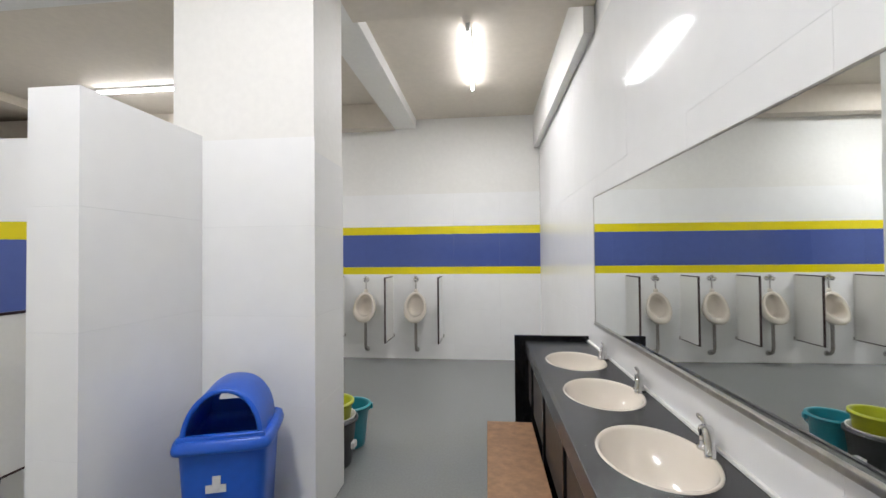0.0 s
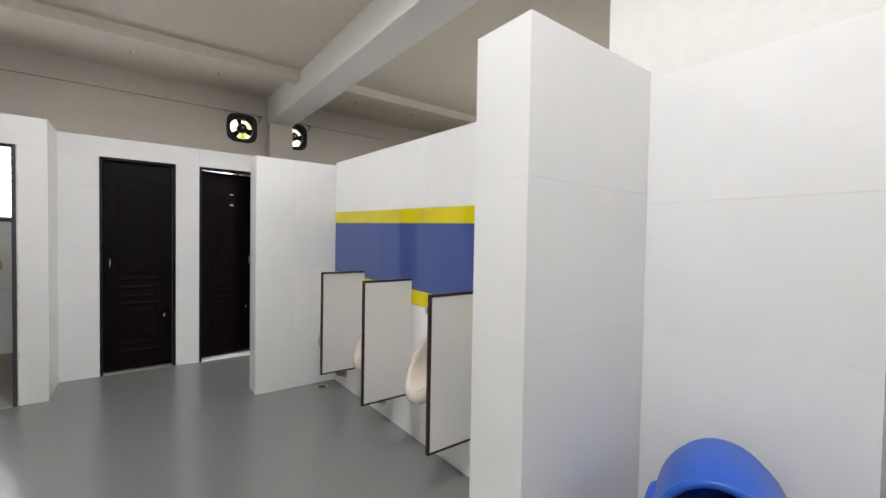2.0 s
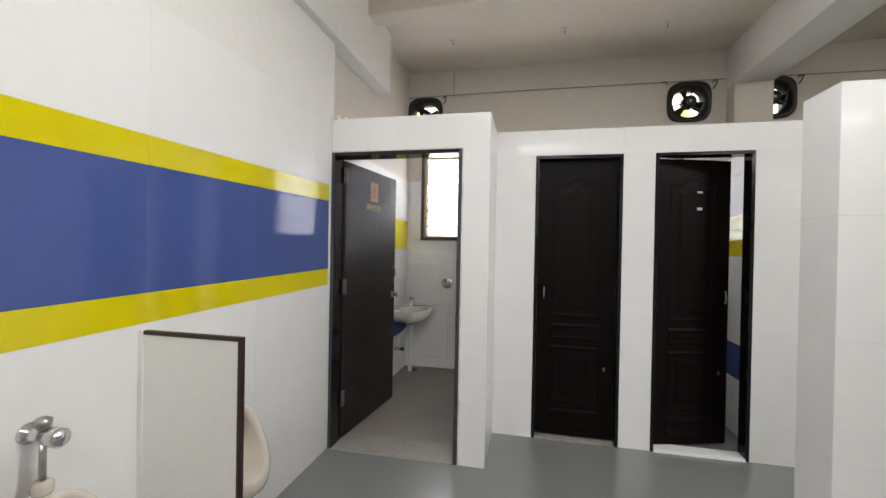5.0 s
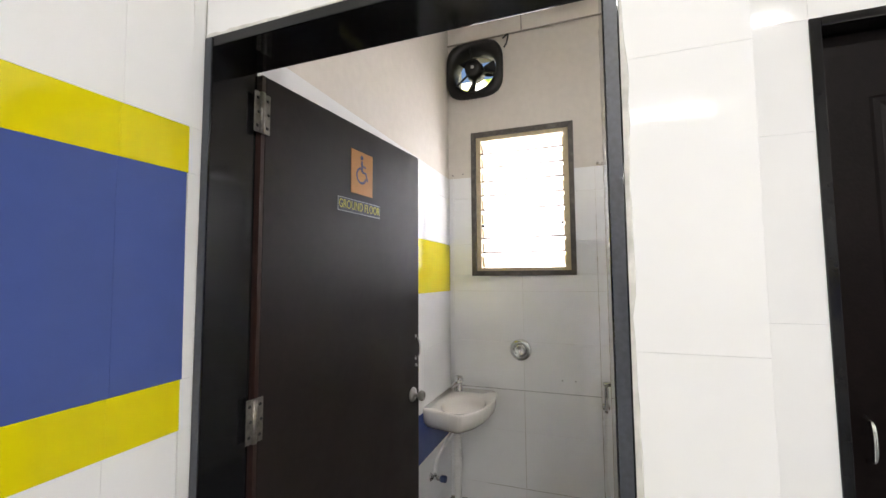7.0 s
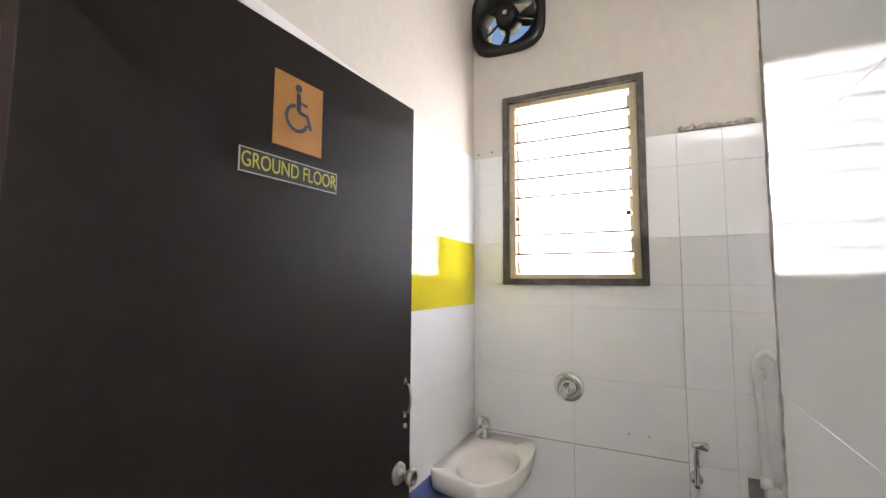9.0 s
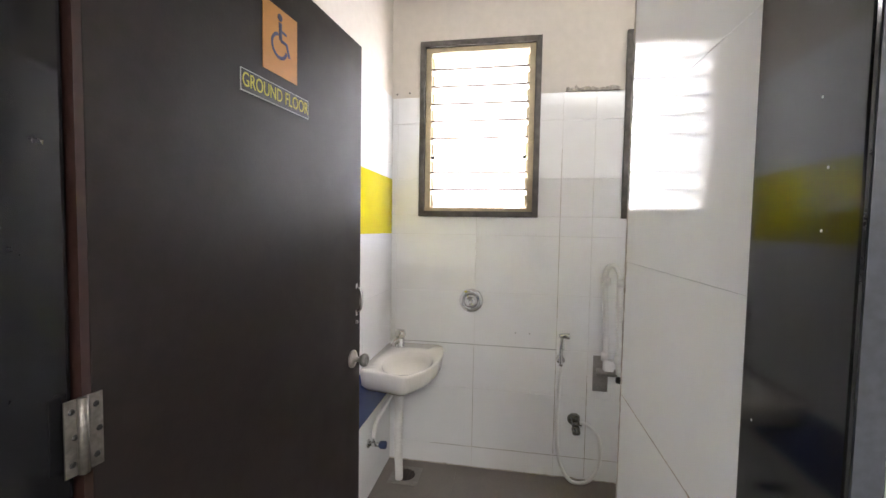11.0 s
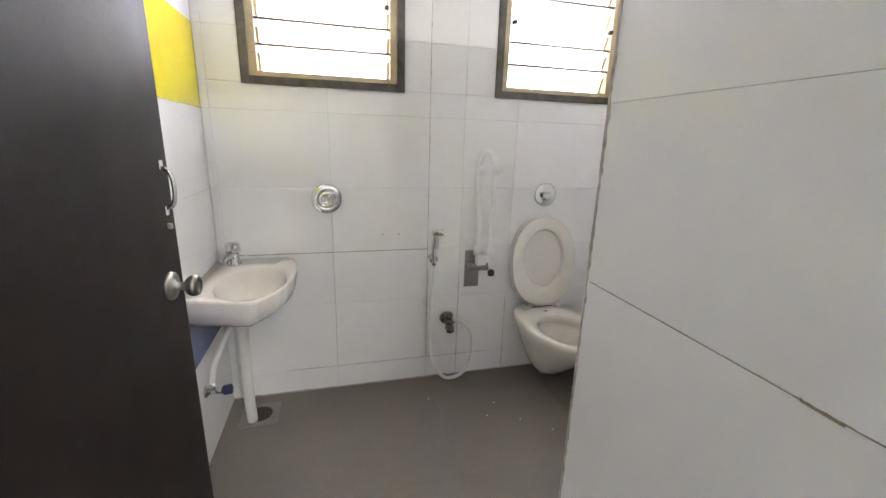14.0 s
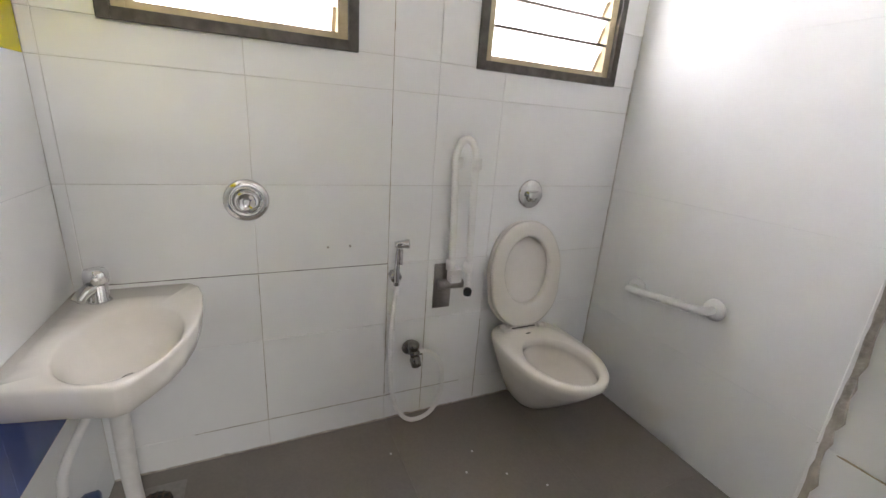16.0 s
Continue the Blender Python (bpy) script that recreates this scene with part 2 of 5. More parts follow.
def lathe(bm, profile, m=Matrix(), n=24, ends=(True, True)):
    """Turn (radius, height) points about the z axis of m."""
    loops = [[m @ Vector((r * math.cos(2 * math.pi * i / n), r * math.sin(2 * math.pi * i / n), z)) for i in range(n)] for r, z in profile]
    return rings(bm, loops, *ends)


def toward(p, d):
    """A pose at p whose z axis points along d."""
    return Matrix.Translation(p) @ Vector(d).to_track_quat("Z", "Y").to_matrix().to_4x4()


def smooth_path(points, steps=8):
    """Catmull-Rom through the points."""
    p = [Vector(q) for q in points]
    p = [2 * p[0] - p[1], *p, 2 * p[-1] - p[-2]]
    out = []
    for a, b, c, d in zip(p, p[1:], p[2:], p[3:]):
        for k in range(steps):
            t = k / steps
            out.append(0.5 * (2 * b + (c - a) * t + (2 * a - 5 * b + 4 * c - d) * t * t + (3 * b - a - 3 * c + d) * t ** 3))
    return [*out, p[-2]]


def tube(bm, points, r, n=10, r_end=None):
    pts = [Vector(q) for q in points]
    loops, side = [], None
    for i, q in enumerate(pts):
        d = (pts[min(i + 1, len(pts) - 1)] - pts[max(i - 1, 0)]).normalized()
        side = d.orthogonal().normalized() if side is None else (side - d * side.dot(d)).normalized()
        up = d.cross(side)
        rr = r + ((r_end or r) - r) * i / max(len(pts) - 1, 1)
        loops.append([q + rr * (math.cos(2 * math.pi * k / n) * side + math.sin(2 * math.pi * k / n) * up) for k in range(n)])
    return rings(bm, loops)


def oval(cx, cy, z, rx, ry, n=32, power=2.0):
    out = []
    for i in range(n):
        c, s = math.cos(2 * math.pi * i / n), math.sin(2 * math.pi * i / n)
        out.append(Vector((cx + rx * math.copysign(abs(c) ** (2 / power), c), cy + ry * math.copysign(abs(s) ** (2 / power), s), z)))
    return out


def grid_wall(bm, axis, at0, at1, u0, u1, z0, z1, holes=()):
    """A wall slab between two planes of one axis, with rectangular openings (u0, u1, z0, z1) right through it."""
    us = sorted({u0, u1, *[h[0] for h in holes], *[h[1] for h in holes]})
    zs = sorted({z0, z1, *[h[2] for h in holes], *[h[3] for h in holes]})
    us, zs = [u for u in us if u0 <= u <= u1], [z for z in zs if z0 <= z <= z1]
    solid = {}
    for i, (a, b) in enumerate(zip(us, us[1:])):
        for j, (c, d) in enumerate(zip(zs, zs[1:])):
            mu, mz = (a + b) / 2, (c + d) / 2
            solid[i, j] = not any(h[0] < mu < h[1] and h[2] < mz < h[3] for h in holes)

    def p(w, u, z):
        return (w, u, z) if axis == "x" else (u, w, z)

    def quad(*q):
        bm.faces.new([bm.verts.new(v) for v in q])

    for (i, j), full in solid.items():
        if not full:
            continue
        a, b, c, d = us[i], us[i + 1], zs[j], zs[j + 1]
        for w in (at0, at1):
            quad(p(w, a, c), p(w, b, c), p(w, b, d), p(w, a, d))
        for k, e in (((i - 1, j), (a, a, c, d)), ((i + 1, j), (b, b, c, d)), ((i, j - 1), (a, b, c, c)), ((i, j + 1), (a, b, d, d))):
            if not solid.get(k):
                if e[0] == e[1]:
                    quad(p(at0, e[0], c), p(at1, e[0], c), p(at1, e[0], d), p(at0, e[0], d))
                else:
                    quad(p(at0, a, e[2]), p(at0, b, e[2]), p(at1, b, e[2]), p(at1, a, e[2]))
    bmesh.ops.remove_doubles(bm, verts=bm.verts, dist=1e-5)
    return bm


TILE_MESHES = {}
GAP, FINE = 0.0016, 0.0004


def tile_mesh(w, h, mat, thick=0.006, chamfer=0.0012, gap=GAP):
    """A glazed tile in its own x-z plane, facing -y, with eased edges; shared by all tiles of its size."""
    key = (round(w, 3), round(h, 3), mat.name, gap)
    if key not in TILE_MESHES:
        a, b, c = w / 2 - gap / 2, h / 2 - gap / 2, chamfer if gap > 0.001 else 0.0004
        v = [(sx * (a - e), y, sz * (b - e)) for y, e in ((0, 0), (-thick + c, 0), (-thick, c)) for sx, sz in ((-1, -1), (1, -1), (1, 1), (-1, 1))]
        f = [(i + k, (i + 1) % 4 + k, (i + 1) % 4 + k + 4, i + k + 4) for k in (0, 4) for i in range(4)] + [(8, 9, 10, 11)]
        me = bpy.data.meshes.new("tile")
        me.from_pydata(v, [], f)
        me.materials.append(mat)
        TILE_MESHES[key] = me
    return TILE_MESHES[key]


FACE_TURN = {"-y": 0, "+x": 90, "+y": 180, "-x": 270}


def lay_tiles(parent, face, plane, us, zs, mat_of, holes=(), jitter=0.0006, gap=GAP, slope=0.0):
    """Tiles on an upright face. plane: where their backs stand. us, zs: the joints. Openings leave tiles out.
    slope: rise of the courses per metre along x, from the first joint on."""
    for a, b in zip(us, us[1:]):
        for c, d in zip(zs, zs[1:]):
            mu, mz = (a + b) / 2, (c + d) / 2
            if any(h[0] < mu < h[1] and h[2] < mz < h[3] for h in holes):
                continue
            mat = mat_of(mu, mz)
            if mat is None:
                continue
            ob = bpy.data.objects.new("tile", tile_mesh(b - a, d - c, mat, gap=gap))
            scene.collection.objects.link(ob)
            ob.parent = parent
            s = random.uniform(-jitter, jitter) * gap / GAP
            x, y = (plane + s, mu) if face[1] == "x" else (mu, plane + s)
            m = pose(0, 0, 0, random.uniform(-0.05, 0.05), 0, FACE_TURN[face] + random.uniform(-0.05, 0.05))
            ob.matrix_world = Matrix.Translation((x, y, mz + slope * (mu - us[0]))) @ Matrix.Rotation(-math.atan(slope), 4, "Y") @ m


def steps(a, b, size, start=None):
    """Joints from a to b, about one size apart, from start on."""
    out = [a]
    x = (a if start is None else start)
    while x < b - 0.06:
        if x > a + 0.06:
            out.append(x)
        x += size
    return [*out, b]


def plain(mat):
    return lambda u, z: mat


def banded(y1, b1, b2, y2):
    def pick(u, z):
        if y1 < z < b1 or b2 < z < y2:
            return YELLOW_TILE
        return BLUE_TILE if b1 < z < b2 else WHITE_TILE
    return pick


def structure(ob, label="", category=""):
    return tagged(ob, label, category, kind="structure")

# ---- the large structure ----
CEIL, NE_CEIL = 3.37, 3.19
EAST, NORTH, WEST = 5.97, 6.533, -2.008
SOUTH_IN = -0.069      # south wall of the accessible toilet
PIER_X, PIER_Y = -0.676, 0.908
NORTH_IN = 2.016
CUB = -0.519          # front of the cubicles
TOPS = 2.28           # top of the cubicle walls
T = 0.006             # tile thickness


def ground_sheet():
    bm = one_box(-300, 300, -300, 300, -0.9, -0.6)
    structure(part("ground", bm, material("outdoor_ground", (0.13, 0.12, 0.08), 0.9, grain=0.3, grain_scale=2, stain=0.4, stain_scale=0.4)), "bare earth ground outside the building", "ground")


ground_sheet()
bm = one_box(-2.3, 6.2, -0.45, 6.75, -0.2, 0.0)
hall_floor = structure(part("floor", bm, EPOXY), "smooth grey epoxy floor with a soft sheen", "floor")

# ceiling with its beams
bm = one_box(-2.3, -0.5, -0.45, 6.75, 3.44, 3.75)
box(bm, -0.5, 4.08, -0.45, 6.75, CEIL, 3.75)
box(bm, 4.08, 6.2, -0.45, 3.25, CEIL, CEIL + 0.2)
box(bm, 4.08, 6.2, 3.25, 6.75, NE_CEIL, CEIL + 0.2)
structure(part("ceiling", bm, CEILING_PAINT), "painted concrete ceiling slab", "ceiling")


def beam(x0, x1, y0, y1, z0, z1, mat=None):
    structure(part("beam", one_box(x0, x1, y0, y1, z0, z1, bevel=0.006), mat or WHITE_PAINT), "painted concrete ceiling beam", "beam")


beam(WEST, 3.64, 3.25, 3.58, 3.05, 3.45)
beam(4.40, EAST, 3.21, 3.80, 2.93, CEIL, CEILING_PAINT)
beam(4.07, 4.36, 3.56, NORTH, 3.07, CEIL)
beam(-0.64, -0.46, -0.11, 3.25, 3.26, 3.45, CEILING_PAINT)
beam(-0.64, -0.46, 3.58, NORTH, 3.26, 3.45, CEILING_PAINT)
beam(5.90, EAST, 0.0, 3.21, 2.76, CEIL)
beam(5.90, EAST, 3.80, NORTH, 2.76, CEIL)
beam(-1.0, 5.90, -0.1, 0.052, 2.82, CEIL)
beam(WEST, 4.07, 6.36, NORTH, 3.05, CEIL, CEILING_PAINT)
structure(part("pilaster", one_box(WEST, WEST + 0.16, 3.25, 3.58, 2.0, 3.05, bevel=0.004), CREAM_PAINT), "cream painted pilaster under a beam", "pilaster")

# south wall of the hall, with a yellow-blue-yellow tile band
S_ROWS = [0.09, 0.22, 0.684, 1.140, 1.250, 1.714, 1.822, 2.305]
bm = one_box(-0.03, EAST, -0.25, -T, 0, CEIL)
wall_south = structure(part("wall_south", bm, WHITE_PAINT), "white tiled wall with a yellow and blue band", "wall")

# west wall: two louvred windows and three fan openings
WIN = [(0.101, 0.771, 1.49, 2.474), (1.223, 1.885, 1.49, 2.474), (2.20, 2.86, 1.49, 2.474)]
FANS = [0.126, 2.904, 3.645]
FAN_Z, FAN_R = 2.935, 0.165
W_HOLES = WIN + [(y - FAN_R, y + FAN_R, FAN_Z - FAN_R, FAN_Z + FAN_R) for y in FANS]
bm = grid_wall(bmesh.new(), "x", WEST - 0.22, WEST - T, -0.45, NORTH + 0.2, 0, 3.6, W_HOLES)
wall_west = structure(part("wall_west", bm, CREAM_PAINT), "cream painted wall, white tiles on its lower part", "wall")

bm = one_box(-2.3, 6.2, NORTH + T, NORTH + 0.2, 0, 3.6)
wall_north = structure(part("wall_north", bm, WHITE_PAINT), "white tiled wall with a yellow and blue band", "wall")
bm = one_box(EAST + T, EAST + 0.2, -0.25, NORTH, 0, CEIL)
wall_east = structure(part("wall_east", bm, WHITE_PAINT), "glossy white tiled wall behind the washbasins", "wall")
bm = one_box(-2.3, -0.03, -0.42, SOUTH_IN - T, 0, 3.6)
wall_south_toilet = structure(part("wall_south_toilet", bm, CREAM_PAINT), "tiled toilet wall with a yellow and a blue row", "wall")

# accessible toilet: front wall, pier, closet wall, north wall
bm = grid_wall(bmesh.new(), "x", -0.12, -T, -0.03, 1.088, 0, TOPS - 0.01, [(0.0, 0.915, 0, 2.052)])
wall_front = structure(part("wall_toilet_front", bm, PALE_GROUT), "white tiled front wall of the accessible toilet", "wall")
bm = one_box(PIER_X, -0.138, PIER_Y + T, 1.088, 0, TOPS - 0.01)
wall_pier = structure(part("wall_pier", bm, PALE_GROUT), "white tiled pier with a chipped mortar edge", "wall")
bm = one_box(PIER_X + T, CUB - 0.10, 1.088, NORTH_IN, 0, TOPS - 0.01)
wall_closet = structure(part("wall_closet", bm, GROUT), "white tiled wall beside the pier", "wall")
bm = one_box(WEST, CUB - 0.10, NORTH_IN + T, 2.10, 0, TOPS - 0.01)
wall_grab = structure(part("wall_toilet_north", bm, PALE_GROUT), "white tiled toilet wall carrying a grab rail", "wall")
bm = one_box(WEST, CUB - 0.10, 2.93 + T, 3.04, 0, TOPS - 0.01)
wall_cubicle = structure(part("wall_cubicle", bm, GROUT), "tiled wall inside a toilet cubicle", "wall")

# cubicle fronts
D1 = (1.384, 1.994, 0.0, 2.103)
D2 = (2.205, 2.823, 0.0, 2.103)
bm = grid_wall(bmesh.new(), "x", CUB - 0.10, CUB - T, 1.088, NORTH, 0, TOPS, [D1, D2])
wall_cub = structure(part("wall_cubicles", bm, PALE_GROUT), "white tiled front wall of the toilet cubicles", "wall")

# urinal partition wall with its two wings, and the column
P_FACE, P_TOP = 3.19, 2.05
bm = one_box(0.80, 3.585, P_FACE + T, 3.40, 0, P_TOP)
for v in bm.verts:
    if v.co.z > 1:
        v.co.z = P_TOP + 0.033 - 0.021 * (v.co.x - 0.80)
wall_partition = structure(part("wall_partition", bm, PALE_GROUT), "low tiled partition wall with a yellow and blue band", "wall")
bm = one_box(0.58 + T, 0.80 - T, 2.48 + T, 3.40, 0, 2.06)
wall_wing = structure(part("wall_wing_west", bm, PALE_GROUT), "low white tiled wing wall", "wall")
bm = one_box(3.585 + T, 3.80 - T, 2.50 + T, 3.40, 0, 2.0)
wall_low = structure(part("wall_wing_east", bm, PALE_GROUT), "low white tiled wing wall beside the column", "wall")
bm = one_box(3.63, 4.412 - T, 3.15 + T, 3.56, 0, CEIL)
column = structure(part("column", bm, WHITE_PAINT), "square column, tiled white below and painted above", "column")

# outdoor scene beyond the fans
bm = one_box(-14.1, -14.0, -12, 18, -0.6, 9)
structure(part("backdrop", bm, GREENERY), "bright trees and sky outside", "backdrop")

# ---- door surrounds of black granite ----


def door_frame(name, x_front, depth, y0, y1, top, w, sawn=False):
    bm = one_box(x_front - depth, x_front, y0, y0 + w, 0, top, bevel=0.003)
    f = structure(part(name, bm, BLACK_GRANITE), "polished black granite door surround", "door frame")
    part("jamb", one_box(x_front - depth, x_front, y1 - w, y1, 0, top, bevel=0.003), BLACK_GRANITE, f)
    part("head", one_box(x_front - depth, x_front, y0 + w, y1 - w, top - w, top, bevel=0.003), BLACK_GRANITE, f)
    for a, b in ((y0, y0 + w), (y1 - w, y1)) if sawn else ():
        part("front_edge", one_box(x_front - 0.001, x_front + 0.002, a + 0.003, b - 0.003, 0.004, top - 0.004), GRANITE_EDGE, f, "paler sawn granite edge")
    return f


f1 = door_frame("door_frame_1", 0.004, 0.14, 0.0, 0.915, 2.052, 0.026, True)
part("rebate", one_box(-0.19, -0.137, -0.03, 0.012, 0.0, 2.03, bevel=0.002), BLACK_GRANITE, f1)
rnd = random.Random(4)
for k in range(9):
    part("paint_speck", lathe(bmesh.new(), [(rnd.uniform(0.0006, 0.0015), 0.0), (0.0004, 0.0005)], toward((rnd.uniform(-0.12, -0.01), 0.887, rnd.uniform(0.5, 1.7)), (0, -1, 0)), 7), PALE_MORTAR, f1, "white paint speck")
door_frame("door_frame_2", CUB + 0.004, 0.11, D1[0], D1[1], D1[3], 0.024)
door_frame("door_frame_3", CUB + 0.004, 0.11, D2[0], D2[1], D2[3], 0.024)
# sill stone lightened in colour to carry the window's reflection
structure(part("threshold", one_box(-0.25, 0.012, 0.03, 0.885, -0.05, 0.008, bevel=0.003), material("reflection_paled_stone", (0.33, 0.31, 0.29), 0.2, grain=0.08, stain=0.3, stain_scale=5)), "stone door threshold, paler for the window's reflection", "threshold")
structure(part("threshold", one_box(CUB - 0.10, CUB + 0.012, D2[0] + 0.024, D2[1] - 0.024, -0.05, 0.02, bevel=0.004), WHITE_TILE), "white stone door threshold", "threshold")
structure(part("threshold", one_box(CUB - 0.10, CUB + 0.006, D1[0] + 0.024, D1[1] - 0.024, -0.05, 0.012, bevel=0.004), material("dull_stone", (0.25, 0.235, 0.21), 0.6, grain=0.15)), "dull stone door threshold", "threshold")

# ---- mortar: chipped tile edges ----


def ragged_strip(name, parent, a, b, width_dir, out_dir, width, thick, mat, seed, n=60):
    """A thin strip of mortar with an uneven edge between a and b."""
    rnd = random.Random(seed)
    a, b, w, o = Vector(a), Vector(b), Vector(width_dir), Vector(out_dir)
    loops = []
    for i in range(n + 1):
        p = a.lerp(b, i / n)
        e = width * (0.45 + 0.5 * rnd.random() + 0.35 * noise.noise(p * 6) + (0.5 if rnd.random() < 0.08 else 0))
        th = thick * (0.7 + 0.5 * rnd.random())
        loops.append([p, p + o * th, p + w * e * 0.8 + o * th, p + w * e])
    return part(name, rings(bmesh.new(), loops), mat, parent)


ragged_strip("mortar_edge", wall_pier, (PIER_X - 0.001, PIER_Y + 0.001, 0.0), (PIER_X - 0.001, PIER_Y + 0.001, TOPS), (1, 0, 0), (0, -1, 0), 0.0065, 0.003, MORTAR, 1, 200)
ragged_strip("mortar_edge", wall_pier, (PIER_X + 0.001, PIER_Y, 0.0), (PIER_X + 0.001, PIER_Y, TOPS), (0, 1, 0), (-1, 0, 0), 0.010, 0.004, MORTAR, 2, 200)
ragged_strip("mortar_edge", wall_front, (0.0, 0.915, 0.0), (0.0, 0.915, 2.06), (0, 1, 0), (1, 0, 0), 0.013, 0.003, PALE_MORTAR, 3)
ragged_strip("mortar_edge", wall_front, (0.0, 0.0, 2.052), (0.0, 0.92, 2.052), (0, 0, 1), (1, 0, 0), 0.010, 0.003, PALE_MORTAR, 4)
ragged_strip("mortar_edge", wall_west, (WEST, 0.91, 2.17), (WEST, 1.19, 2.17), (0, 0, 1), (1, 0, 0), 0.030, 0.016, MORTAR, 5, 26)

for k, y in enumerate((0.02, 0.075)):
    st = thing("pipe_stub", "short white pipe stub on top of the wall", "pipe", "pipe stubs", (-0.05, y, TOPS - 0.01))
    part("stub", lathe(bmesh.new(), [(0.012, 0), (0.012, 0.05 - 0.015 * k), (0.008, 0.052 - 0.015 * k)], Matrix(), 10), PVC, st, "", True)

# ---- lamps: fluorescent battens ----


def batten(x, y, z, along, power=1.0, length=1.19):
    """A bare tube on a slim batten under the ceiling."""
    th = thing("tube_light", "lit fluorescent tube on a slim white ceiling batten", "ceiling light", "tube lights", (x, y, z), along)
    h = length / 2
    part("batten", one_box(-h, h, -0.018, 0.018, -0.03, 0.0, bevel=0.004), WHITE_PLASTIC, th)
    part("tube", lathe(bmesh.new(), [(0.013, 0), (0.013, length - 0.06)], toward((-h + 0.03, 0, -0.052), (1, 0, 0)), 10), TUBE_GLOW, th, "glowing white tube", True)
    la = bpy.data.lights.new("tube_lamp", "AREA")
    la.shape, la.size, la.size_y, la.energy, la.color = "RECTANGLE", length - 0.08, 0.06, TUBE_LAMP * power, (1.0, 0.985, 0.96)
    lo = new("tube_lamp", la)
    lo.matrix_world = pose(x, y, z - 0.068, 0, 0, along)
    for s in (-1, 1):
        part("lamp_holder", one_box(s * h - 0.016, s * h + 0.016, -0.014, 0.014, -0.07, -0.02, bevel=0.004), WHITE_PLASTIC, th)
    return th


batten(5.15, 4.93, NE_CEIL, 90, 0.55)
batten(1.30, 5.50, CEIL, 0, 1.35)
batten(4.35, 1.60, CEIL, 90, 1.0)
# unseen tube, added as fill for the west hall and the toilet
batten(1.70, 1.65, CEIL, 90, 0.66)

# ---- exhaust fans in the west wall ----


def exhaust_fan(y, turn):
    th = thing("exhaust_fan", "black wall exhaust fan, its blades at rest, daylight behind", "exhaust fan", "exhaust fans", (WEST, y, FAN_Z))
    n, loops = 40, []
    for x, a, p in ((0.0, 0.205, 3.6), (0.03, 0.20, 3.6), (0.035, 0.18, 3.0), (0.02, 0.158, 2.0), (-0.12, 0.155, 2.0)):
        loops.append([Vector((x, q.x, q.y)) for q in oval(0, 0, 0, a, a, n, p)])
    bm = rings(bmesh.new(), loops, False, False)
    part("housing", bm, BLACK_PLASTIC, th, "square black housing with rounded corners", True)
    part("wall_plate", grid_wall(bmesh.new(), "x", -0.10, -0.09, -0.165, 0.165, -0.165, 0.165, [(-0.15, 0.15, -0.15, 0.15)]), BLACK_PLASTIC, th)
    part("motor", lathe(bmesh.new(), [(0.03, 0.055), (0.058, 0.05), (0.066, 0.0), (0.066, -0.06), (0.03, -0.075)][::-1], toward((0, 0, 0), (1, 0, 0)), 20), BLACK_PLASTIC, th, "", True)
    part("badge", lathe(bmesh.new(), [(0.012, 0.0), (0.012, 0.003)], toward((0.0555, 0, 0), (1, 0, 0)), 12), LABEL_WHITE, th)
    for k in range(3):
        a = radians(turn + 120 * k)
        part("strut", tube(bmesh.new(), [(0.02, 0.045 * math.cos(a), 0.045 * math.sin(a)), (0.025, 0.165 * math.cos(a), 0.165 * math.sin(a))], 0.007, 6), BLACK_PLASTIC, th)
    for k in range(3):
        a = turn + 60 + 120 * k
        loops = []
        for r, w, tw in ((0.03, 0.02, 50), (0.08, 0.042, 45), (0.145, 0.055, 36)):
            m = Matrix.Rotation(radians(a), 4, "X") @ Matrix.Translation((-0.06, 0, r)) @ Matrix.Rotation(radians(tw), 4, "Z")
            loops.append([m @ Vector(q) for q in ((0.002, -w, 0), (0.002, w, 0), (-0.002, w, 0), (-0.002, -w, 0))])
        part("blade", rings(bmesh.new(), loops), BLACK_PLASTIC, th)
    part("hook", tube(bmesh.new(), smooth_path([(0.01, -0.205, 0.19), (0.03, -0.235, 0.215), (0.02, -0.27, 0.21)]), 0.004, 6), BLACK_PLASTIC, th)
    part("hook", tube(bmesh.new(), smooth_path([(0.01, 0.205, 0.19), (0.03, 0.245, 0.20), (0.02, 0.235, 0.15), (0.015, 0.215, 0.12)]), 0.006, 6), BLACK_PLASTIC, th)


for y, turn in zip(FANS, (100, 75, 90)):
    exhaust_fan(y, turn)


def cable(points, r=0.006):
    tagged(part("wall_cable", tube(bmesh.new(), points, r, 6), material("dusty_cable", (0.30, 0.27, 0.23), 0.7, grain=0.2)), "thin dusty cable clipped to the wall", "cable")


cable([(WEST + 0.008, -0.15, 3.147), (WEST + 0.01, 1.2, 3.155), (WEST + 0.008, 3.24, 3.15)])
cable([(WEST + 0.008, 3.59, 3.147), (WEST + 0.01, 5.2, 3.137)])
cable([(WEST + 0.008, 0.46, 3.15), (WEST + 0.008, 0.46, 3.43)], 0.004)
for x, y in ((-1.35, 0.57), (-1.30, 1.62), (-1.35, 2.50), (-1.30, 4.35), (-1.2, 5.3)):
    th = thing("ceiling_hook", "small dark ceiling hook box", "ceiling hook", "ceiling hooks", (x, y, 3.44))
    part("plate", lathe(bmesh.new(), [(0.028, -0.012), (0.03, 0)], Matrix(), 12), CEILING_PAINT, th)
    part("hook", tube(bmesh.new(), smooth_path([(0, 0, -0.01), (0.012, 0, -0.03), (0, 0, -0.045), (-0.012, 0, -0.03)], 5), 0.003, 6), BLACK_PLASTIC, th)

